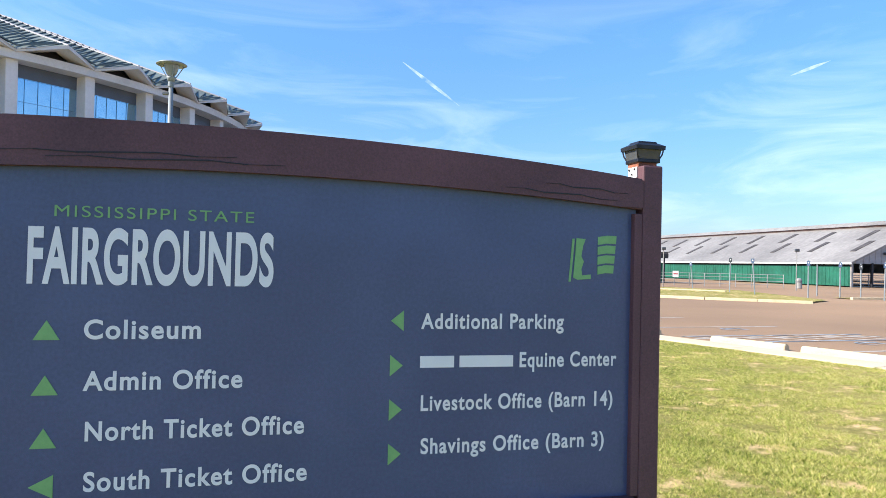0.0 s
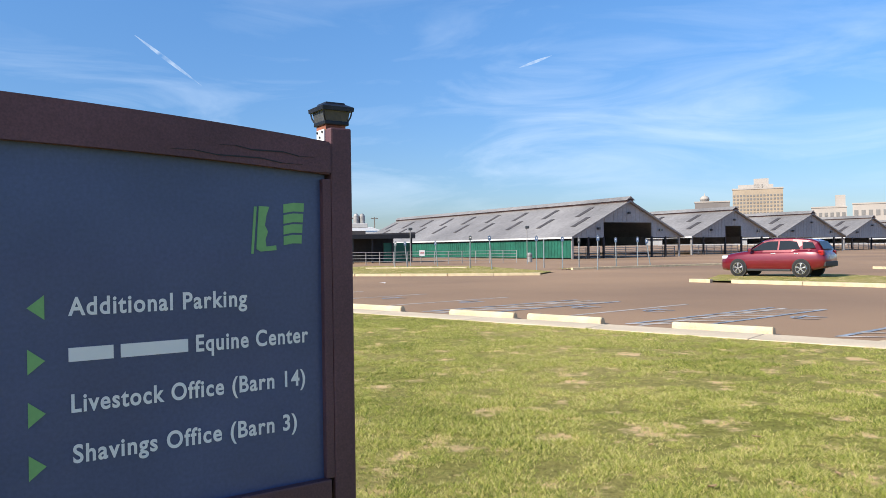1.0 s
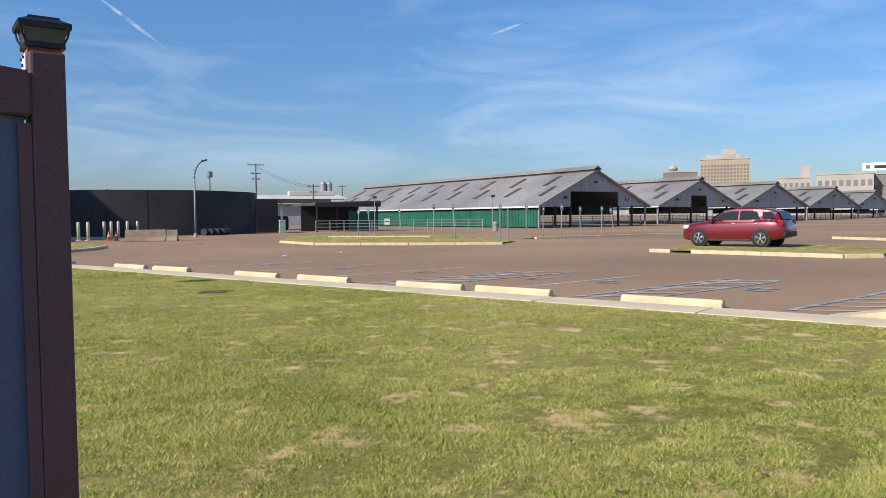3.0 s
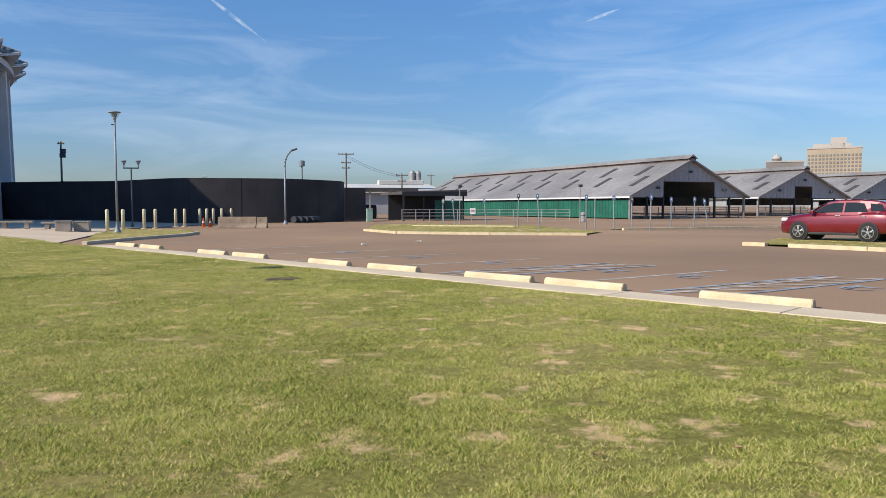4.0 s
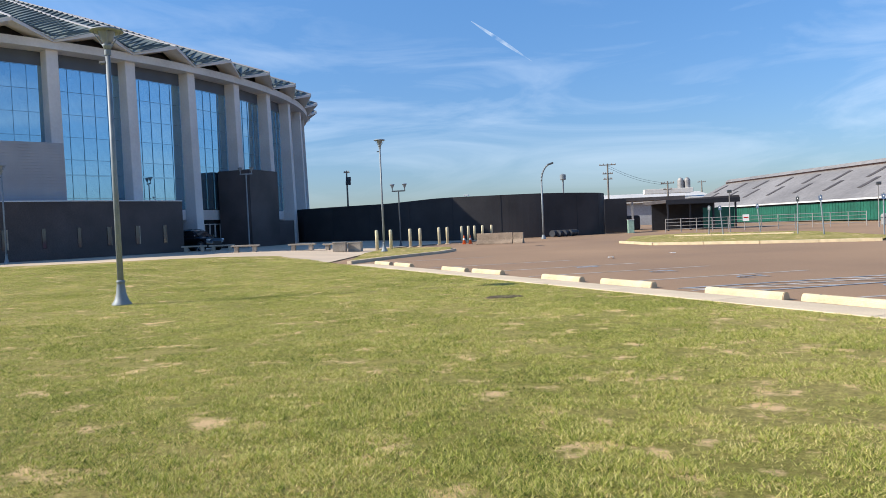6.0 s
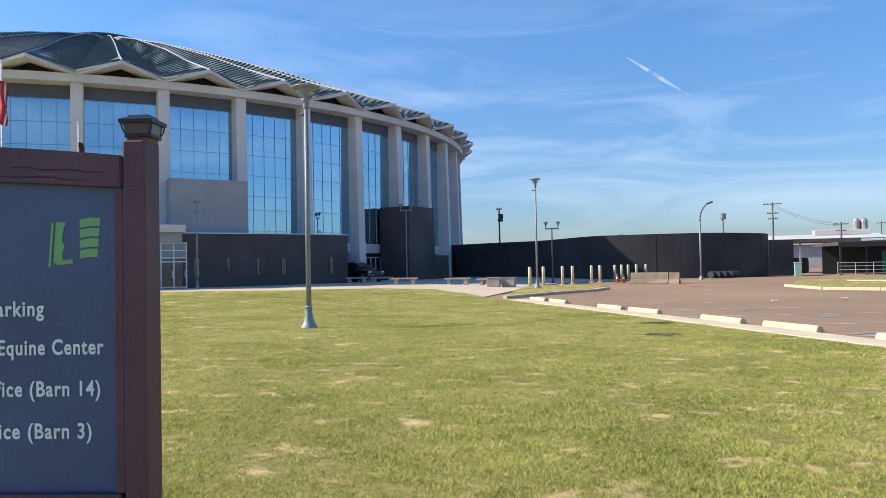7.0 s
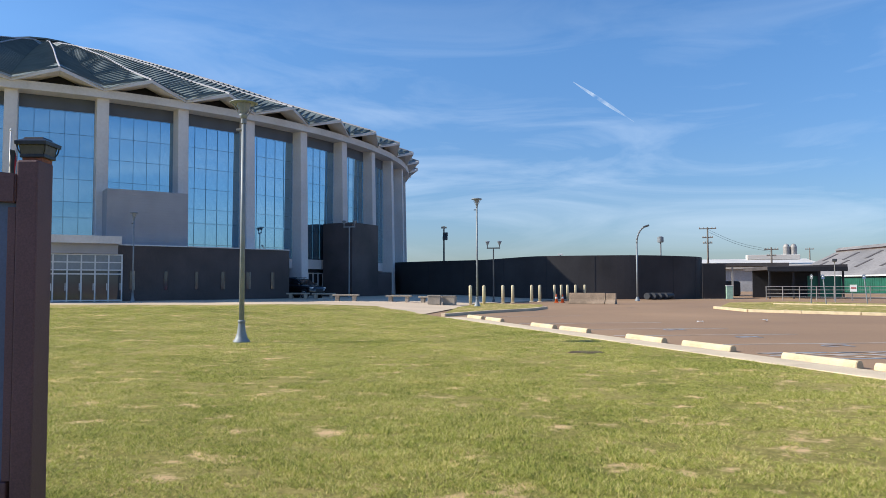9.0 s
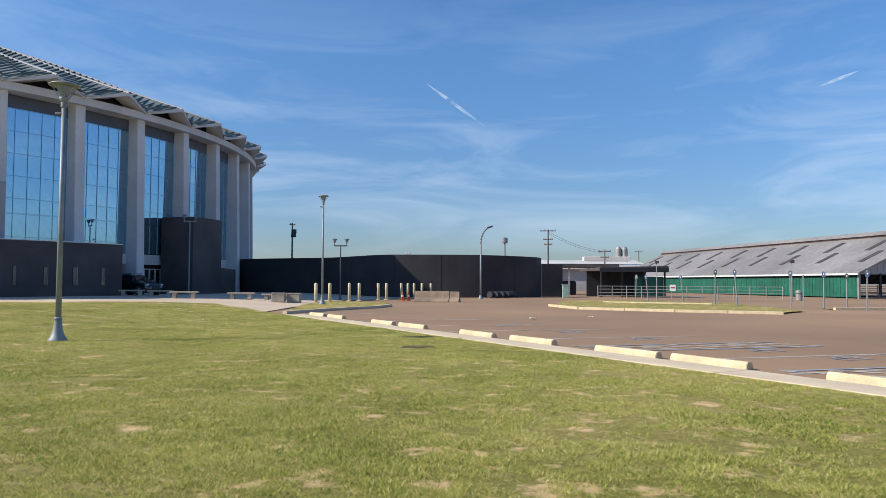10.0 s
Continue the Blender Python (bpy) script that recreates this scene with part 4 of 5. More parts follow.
barrier = thing("concrete_barrier", "brown-stained concrete barrier across the drive", "barrier", (-1.15, 60.2, 0), -14)
barrier.scale = (1.22, 1.0, 1.0)
bm = bmesh.new()
prism(bm, [(-1.55, -0.30, 0), (-1.55, 0.30, 0), (-1.55, 0.28, 0.1), (-1.55, 0.14, 0.34), (-1.55, 0.09, 0.84), (-1.55, -0.09, 0.84), (-1.55, -0.14, 0.34), (-1.55, -0.28, 0.1)], (2.35, 0, 0))
bmesh.ops.bevel(bm, geom=list(bm.edges), offset=0.02, segments=1, affect="EDGES")
part("long_block", bm, M_BARRIER, barrier)
bm = bmesh.new()
prism(bm, [(0.84, -0.30, 0), (0.84, 0.30, 0), (0.84, 0.28, 0.1), (0.84, 0.14, 0.34), (0.84, 0.09, 0.82), (0.84, -0.09, 0.82), (0.84, -0.14, 0.34), (0.84, -0.28, 0.1)], (0.62, 0, 0))
part("short_block", bm, M_BARRIER, barrier)


def cone(at):
    o = thing("traffic_cone", "orange traffic cone by the bollards", "traffic cone", at, 0, "traffic cones")
    part("foot", cubed(0, 0, 0.02, 0.36, 0.36, 0.04, bevel=0.01), M_ORANGE, o)
    part("body", lathe(bmesh.new(), ((0.14, 0.04), (0.05, 0.66), (0.04, 0.7), (0.01, 0.71)), 14), M_ORANGE, o, "", True)
    part("collar", lathe(bmesh.new(), ((0.103, 0.34), (0.082, 0.48)), 14), M_FRAME, o, "white reflective collar")
    return o


c0 = cone((-4.3, 63.2, 0.0))
copy_thing(c0, pose(-3.85, 63.6, 0))
for k, (x, y) in enumerate(((3.1, 76.4), (3.65, 76.6), (4.2, 76.9), (4.75, 77.3))):
    o = thing("drain_pipe", "black corrugated drain pipe lying by the wall", "pipe", (x, y, 0.02), 60, "drain pipes by the wall")
    bm = bmesh.new()
    for j in range(14):
        rod(bm, (-0.7 + j * 0.1, 0, 0.32), (-0.64 + j * 0.1, 0, 0.32), 0.32, seg=18)
        rod(bm, (-0.64 + j * 0.1, 0, 0.32), (-0.60 + j * 0.1, 0, 0.32), 0.29, seg=18)
    part("tube", bm, M_CORRUG, o)


# ---- flagpoles ----
def flag(at, height, mats, label):
    o = thing("flagpole", label, "flagpole", at, 0, "flagpoles before the arena")
    part("pole", rod(bmesh.new(), (0, 0, 0), (0, 0, height), 0.06, 0.035, 12), M_FRAME, o, "", True)
    part("finial", lathe(bmesh.new(), ((0.02, height - 0.02), (0.07, height + 0.05), (0.02, height + 0.12)), 12), M_FRAME, o)
    for i, m in enumerate(mats):
        bm = bmesh.new()
        rows = []
        for k in range(9):
            z = height - 0.9 - 2.0 * k / 8
            x0, w = 0.06 + 0.06 * i, 0.20 - 0.02 * abs(k - 4)
            rows.append([bm.verts.new((x0 + 0.05 * math.sin(k * 1.3 + i), -0.12 * i, z)), bm.verts.new((x0 + w + 0.07 * math.sin(k * 1.1 + i), 0.10 - 0.12 * i, z - 0.05)),
                         bm.verts.new((x0 + w, 0.06 - 0.12 * i, z - 0.05)), bm.verts.new((x0, -0.03 - 0.12 * i, z))])
        for a, b in zip(rows, rows[1:]):
            for j in range(4):
                bm.faces.new((a[j], a[(j + 1) % 4], b[(j + 1) % 4], b[j]))
        part("flag_fold", bm, m, o, "", True)
    return o


flag((-28.0, 27.9, 0.4), 11.0, (M_FLAG_R, M_WHITE_T, M_FLAG_R), "white flagpole with a limp red and white striped flag")
flag((-30.0, 25.4, 0.4), 8.2, (M_DARK,), "white flagpole with a limp dark flag")
flag((-25.9, 30.3, 0.4), 8.4, (M_FLAG_R, M_DARK), "white flagpole with a limp red and dark flag")


# ---- barns ----
def barn(at, turn, width, length, eave, ridge, label, green=False, door=0.45):
    o = thing("barn", label, "barn", (*at, 0), turn, "livestock barns")
    w, t = width, 0.22
    ov = 0.45
    for side in (0, 1):
        bm = bmesh.new()
        if side == 0:
            sec = [(-ov, 0, eave - ov * (ridge - eave) / (w / 2)), (w / 2, 0, ridge), (w / 2, 0, ridge - t), (-ov, 0, eave - t - ov * (ridge - eave) / (w / 2))]
        else:
            sec = [(w + ov, 0, eave - ov * (ridge - eave) / (w / 2)), (w / 2, 0, ridge), (w / 2, 0, ridge - t), (w + ov, 0, eave - t - ov * (ridge - eave) / (w / 2))]
        prism(bm, [(x, -0.5, z) for x, _, z in sec], (0, length + 1.0, 0))
        part("roof_slope", bm, M_TIN, o)
        bm = bmesh.new()
        x = sec[0][0]
        box(bm, x, length / 2, sec[0][2] - 0.12, 0.06, length + 1.02, 0.2)
        part("eave_trim", bm, M_FRAME, o, "pale eave trim")
    bm = bmesh.new()
    prism(bm, [(w / 2 - 0.75, -0.55, ridge + 0.0), (w / 2, -0.55, ridge + 0.52), (w / 2 + 0.75, -0.55, ridge + 0.0), (w / 2, -0.55, ridge + 0.25)], (0, length + 1.1, 0))
    part("ridge_vent", bm, M_TIN, o)
    bm = bmesh.new()
    box(bm, w / 2, length / 2, ridge - 0.05, 1.05, length + 0.9, 0.28)
    part("ridge_vent_side", bm, M_RUST, o, "rusty ridge vent")
    # dark skylight strips in two rows, each raised a hand over the tin
    slope = math.atan2(ridge - eave, w / 2)
    n = max(3, int(length / 7))
    for k in range(n):
        for fx, dy in ((0.38, 0.0), (0.70, 2.6)):
            y = length * (k + 0.35) / n + dy
            x, z = w / 2 * fx, eave + (ridge - eave) * fx
            part("skylight", cubed(x, y, z + 0.03, 2.9, 0.85, 0.05, tilt=Matrix.Rotation(-slope, 4, "Y")), M_TIN_DK, o, "dark skylight sheet")
    # near gable: tin above the openings
    dw = w * door / 2
    zt = eave + 0.15
    dh = eave + (ridge - eave) * 0.36
    bm = bmesh.new()
    prism(bm, [(0, 0, zt - 0.5), (w / 2 - dw, 0, zt - 0.5), (w / 2 - dw, 0, dh), (w / 2 + dw, 0, dh), (w / 2 + dw, 0, zt - 0.5), (w, 0, zt - 0.5), (w, 0, eave), (w / 2, 0, ridge - 0.02), (0, 0, eave)], (0, 0.12, 0))
    part("gable", bm, M_TIN_WALL, o, "grey tin gable")
    bm = bmesh.new()
    rib = 0.75
    x = rib
    while x < w - 0.1:
        top = eave + (ridge - eave) * (1 - abs(x - w / 2) / (w / 2)) - 0.15
        low = dh + 0.05 if abs(x - w / 2) < dw else zt - 0.45
        if top > low + 0.2:
            box(bm, x, -0.012, (top + low) / 2, 0.05, 0.03, top - low)
        x += rib
    part("gable_ribs", bm, M_TIN_WALL, o)["kind"] = "stuff"
    for x, z in ((w * 0.22, eave + 0.8), (w * 0.5, ridge - 1.6), (w * 0.8, eave + 0.6)):
        part("gable_lamp", cubed(x, -0.25, z, 0.3, 0.4, 0.3, bevel=0.05), M_POLE_DK, o)
    # midway a black sheet stands for the shade inside; then walls, posts, pen rails
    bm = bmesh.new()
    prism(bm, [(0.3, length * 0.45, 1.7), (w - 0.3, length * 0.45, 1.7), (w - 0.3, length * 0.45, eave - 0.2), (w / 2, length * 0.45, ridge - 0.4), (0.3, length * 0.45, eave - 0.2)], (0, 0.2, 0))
    part("interior_shade_sheet", bm, M_DARK, o)
    part("right_wall", cubed(w - 0.1, length / 2 + 3, eave - 0.75, 0.15, length - 6, 1.3), M_TIN_WALL, o)
    if green:
        bm = bmesh.new()
        box(bm, 0.0, length / 2 + 0.1, eave / 2 - 0.25, 0.14, length - 0.2, eave - 0.75)
        part("green_wall", bm, M_GREEN, o, "green corrugated side wall")
        bm = bmesh.new()
        for k in range(int(length / 0.6)):
            box(bm, -0.085, 0.4 + k * 0.6, eave / 2 - 0.25, 0.035, 0.07, eave - 0.78)
        part("green_ribs", bm, M_GREEN, o)["kind"] = "stuff"
        # solid black strip stands for the shade in the gap below the eave
        part("eave_shade_strip", cubed(0.25, length / 2, eave - 0.45, 0.1, length, 0.5), M_DARK, o)
    else:
        part("left_wall", cubed(0.1, length / 2 + 3, eave - 0.75, 0.15, length - 6, 1.3), M_TIN_WALL, o)
    for x in (0.05, w * 0.14, w / 2 - dw, w / 2 + dw, w * 0.86, w - 0.05):
        part("post", cubed(x, 0.06, (zt - 0.4) / 2, 0.22, 0.22, zt - 0.4), M_RAIL if x in (0.05, w - 0.05) else M_DARK, o)
    for x0, x1 in ((0.4, w / 2 - dw - 0.3), (w / 2 - dw + 0.3, w / 2 + dw - 0.3), (w / 2 + dw + 0.3, w - 0.4)):
        pen = part("pen_gate", cubed((x0 + x1) / 2, 0.5, 0.12, x1 - x0, 0.05, 0.07), M_RAIL, o, "galvanised pen gate")
        for z in (0.36, 0.6, 0.84, 1.08, 1.32):
            part("rail", cubed((x0 + x1) / 2, 0.5, z, x1 - x0, 0.05, 0.07), M_RAIL, pen)
        m = max(1, int((x1 - x0) / 1.6))
        for k in range(m + 1):
            part("upright", cubed(x0 + (x1 - x0) * k / m, 0.5, 0.72, 0.08, 0.08, 1.44), M_RAIL, pen)
    return o


barn((41.9, 84.4), 13.0, 18.45, 65.5, 2.95, 7.35, "long livestock barn with a grey tin roof and green side wall", True)
barn((69.4, 99.3), 13.0, 19.0, 55.0, 3.0, 7.0, "grey tin livestock barn with open pens, second in a row", False, 0.2)
barn((92.4, 107.8), 13.0, 19.0, 50.0, 2.9, 6.8, "grey tin livestock barn with open pens, third in a row", False, 0.0001)
barn((120.8, 121.6), 13.0, 19.0, 50.0, 2.8, 6.6, "grey tin livestock barn with open pens, fourth in a row", False, 0.0001)
barn((154.4, 141.1), 13.0, 19.0, 45.0, 2.6, 6.5, "grey tin livestock barn with open pens, fifth in a row", False, 0.0001)
barn((187.7, 162.9), 13.0, 16.0, 40.0, 2.4, 5.6, "small grey tin livestock barn, last in a row", False, 0.0001)

# dark lean-to shed, canopy and far roofs between wall and barn
shed = thing("shed", "dark low shed with a flat tin roof beside the barn", "shed", (11.0, 84.5, 0), 8)
part("roof", cubed(7.0, 2.5, 3.15, 7.6, 9.0, 0.35, bevel=0.03, tilt=Matrix.Rotation(radians(-1.5), 4, "Y")), M_TIN_DK, shed)
part("fascia", cubed(7.0, -2.03, 2.95, 7.6, 0.06, 0.45), M_DARK, shed)
for x in (3.5, 5.8, 8.2, 10.5):
    part("post", cubed(x, -1.6, 1.45, 0.16, 0.16, 2.9), M_DARK, shed)
part("back_wall", cubed(7.0, 4.5, 1.5, 7.0, 0.2, 3.0), M_DARK, shed)
part("side_panel", cubed(8.8, -1.4, 1.2, 3.2, 0.1, 2.1), M_GREEN, shed, "faded green panel")
canopy = thing("canopy", "open flat canopy on thin posts beyond the wall", "canopy", (7.8, 98.0, 0), 0)
part("roof", cubed(5.0, 2, 3.75, 12.0, 6, 0.4), M_TIN_DK, canopy)
for x in (-0.5, 2.2, 4.8, 7.5, 10.4):
    part("post", cubed(x, -0.7, 1.8, 0.2, 0.2, 3.6), M_RAIL, canopy)
part("parked_machine", cubed(3.3, 1.2, 0.9, 5.0, 2.0, 1.8, bevel=0.3), M_DARK, canopy)
cab = thing("utility_cabinet", "pale green utility cabinet beside the shed", "cabinet", (10.6, 80.5, 0), 5)
part("body", cubed(0, 0, 0.65, 0.6, 0.5, 1.3, bevel=0.03), material("pale_green_paint", (0.30, 0.46, 0.38), 0.6), cab)
part("lid", cubed(0, 0, 1.33, 0.66, 0.56, 0.06, bevel=0.01), M_FRAME, cab)
hall = thing("far_hall", "far low hall with a white sheet roof", "building", (12.0, 150.0, 0))
part("roof", cubed(9.0, 6, 5.3, 24.0, 14, 0.7, tilt=Matrix.Rotation(radians(6), 4, "X")), M_WHITEROOF, hall)
part("wall", cubed(9.0, 6, 2.4, 22.0, 12, 4.8), M_TIN_WALL, hall)
part("roof_unit", cubed(13.0, 1, 6.3, 9.0, 2.5, 0.9, bevel=0.1), M_WHITEROOF, hall)
for x in (15.4, 16.6):
    part("tank", lathe(bmesh.new(), ((0.55, 6.2), (0.6, 6.4), (0.6, 8.2), (0.4, 8.6), (0.05, 8.8)), 16, (x, 1.0, 0)), M_RAIL, hall)


# ---- utility poles ----
def utility_pole(at, height, arms, label):
    o = thing("utility_pole", label, "utility pole", at)
    part("pole", rod(bmesh.new(), (0, 0, 0), (0, 0, height), 0.17, 0.11, 10), M_UTIL, o)
    for z, w in arms:
        a = part("crossarm", cubed(0, 0, height - z, w, 0.12, 0.13), M_UTIL, o)
        for x in (-w / 2 + 0.1, -w / 4, w / 4, w / 2 - 0.1):
            part("insulator", lathe(bmesh.new(), ((0.05, height - z + 0.05), (0.08, height - z + 0.12), (0.04, height - z + 0.25)), 8, (x, 0, 0)), M_RAIL, a)
    return o


utility_pole((11.3, 117.0, 0), 9.7, ((0.2, 2.4), (1.5, 1.5), (2.3, 1.3)), "weathered wooden utility pole with three crossarms")
utility_pole((20.0, 118.0, 0), 6.7, ((0.3, 1.9), (1.2, 1.3)), "weathered wooden utility pole behind the shed")
utility_pole((33.0, 160.0, 0), 8.4, ((0.3, 1.6),), "slim wooden utility pole behind the barn roof")
p = utility_pole((-27.6, 113.5, 0), 10.5, ((0.3, 0.9),), "wooden pole with floodlights behind the dark wall")
for x, z in ((-0.7, 4.3), (0.6, 4.8), (0.25, 8.6), (0.3, 9.2)):
    part("floodlight", cubed(x, -0.2, z, 0.75, 0.4, 0.6, bevel=0.08), M_POLE_DK, p)
part("flood_arm", cubed(0, -0.1, 4.4, 1.5, 0.08, 0.1), M_POLE_DK, p)
st = thing("siren_pole", "steel pole with a drum siren behind the wall", "pole", (4.7, 117.0, 0))
part("pole", rod(bmesh.new(), (0, 0, 0), (0, 0, 7.6), 0.14, 0.12, 10), M_POLE, st)
part("drum", lathe(bmesh.new(), ((0.4, 7.6), (0.45, 7.7), (0.45, 8.4), (0.1, 8.55)), 14), M_POLE, st)
wires = thing("power_line", "thin dark power lines between the poles", "cable", (0, 0, 0))
for za, zb in ((9.9, 6.9), (9.6, 6.6)):
    pts3 = [Vector((11.3, 117, za - 0.5)).lerp(Vector((20, 118, zb - 0.5)), k / 10) - Vector((0, 0, 0.5 * math.sin(math.pi * k / 10))) for k in range(11)]
    bm = bmesh.new()
    for a, b in zip(pts3, pts3[1:]):
        rod(bm, a, b, 0.018, seg=5)
    part("wire", bm, M_DARK, wires)


# slim floodlight masts in front of the barn
for x, y in ((17.4, 68.4), (27.6, 65.1)):
    o = thing("floodlight_mast", "slim grey mast with one small floodlight", "lamp", (x, y, 0), 0, "floodlight masts by the barn")
    part("mast", rod(bmesh.new(), (0, 0, 0), (0, 0, 3.3), 0.045, 0.035, 8), M_RAIL, o)
    part("floodlight", cubed(0.0, -0.08, 3.38, 0.34, 0.26, 0.24, bevel=0.05), M_POLE_DK, o)


# ---- signposts and pipe fence ----
def signpost(at, height, turn, lean, board, label):
    o = thing("signpost", label, "signpost", at, turn, "signposts in the lot")
    tilt = Matrix.Rotation(radians(lean), 4, "Y")
    bm = rod(bmesh.new(), (0, 0, -0.05), (0, 0, height), 0.04, seg=8)
    bmesh.ops.transform(bm, matrix=tilt, verts=bm.verts)
    part("post", bm, M_POLE, o)
    if board:
        bm = cubed(0, -0.05, height - 0.22, 0.20, 0.02, 0.30, bevel=0.006)
        bmesh.ops.transform(bm, matrix=tilt, verts=bm.verts)
        part("board", bm, board, o)
        bm = cubed(0, -0.062, height - 0.18, 0.06, 0.004, 0.08)
        bmesh.ops.transform(bm, matrix=tilt, verts=bm.verts)
        part("symbol_bar", bm, M_WHITE_T, o, "white bar in place of small print")
    return o


for x, y, h, lean, board, lab in ((14.4, 62.0, 2.2, 2, M_POLE, "galvanised signpost seen edge on"), (15.1, 60.5, 2.2, -5, M_SIGN_B, "leaning post with a small blue parking sign"), (18.1, 62.0, 2.2, -5, M_SIGN_B, "leaning post with a small blue parking sign"),
                                  (18.4, 54.5, 2.5, 1, M_POLE_DK, "post with a grey-backed sign"), (18.75, 50.8, 2.45, -4, M_SIGN_B, "leaning post with a small blue parking sign"), (21.3, 48.9, 2.35, 0, M_SIGN_B, "upright post with a small blue parking sign"),
                                  (23.5, 52.5, 2.1, 0, None, "bare galvanised post without a sign"), (23.4, 49.2, 2.3, 0, M_SIGN_B, "upright post with a small blue parking sign"), (25.3, 50.4, 2.2, 0, M_POLE_DK, "post with a grey-backed sign"), (24.6, 46.4, 2.3, 1, M_SIGN_B, "upright post with a small blue parking sign"),
                                  (28.2, 50.2, 2.2, -1, M_SIGN_B, "upright post with a small blue parking sign"), (29.6, 49.6, 2.2, 0, M_SIGN_B, "upright post with a small blue parking sign"), (31.3, 50.6, 2.1, -9, M_SIGN_B, "leaning post with a small blue parking sign")):
    signpost((x, y, 0.02), h, -18, lean, board, lab)

fence = thing("pipe_fence", "galvanised pipe fence with mesh before the barn", "fence")
FA, FB = Vector((13.4, 76.5)), Vector((29.5, 72.2))
for k in range(13):
    q = FA.lerp(FB, k / 12)
    part("post", rod(bmesh.new(), (q.x, q.y, 0), (q.x, q.y, 1.28), 0.04, seg=8), M_RAIL, fence)
for z in (0.3, 0.62, 0.94, 1.24):
    part("rail", rod(bmesh.new(), (*FA, z), (*FB, z), 0.024, seg=6), M_RAIL, fence)
part("notice", cubed(20.2, 74.6, 1.1, 0.55, 0.03, 0.6, -15), M_FRAME, fence, "small white notice board")
part("notice_print", cubed(20.2, 74.58, 1.12, 0.4, 0.03, 0.1, -15), M_TAIL, fence, "red bar in place of print")
bin_ = thing("litter_bin", "small grey litter bin by the fence", "bin", (31.0, 72.4, 0))
part("drum", lathe(bmesh.new(), ((0.25, 0), (0.28, 0.05), (0.28, 0.85), (0.2, 0.95), (0.05, 1.0)), 14), M_RAIL, bin_)
part("band", lathe(bmesh.new(), ((0.285, 0.6), (0.285, 0.68)), 14), M_POLE_DK, bin_)


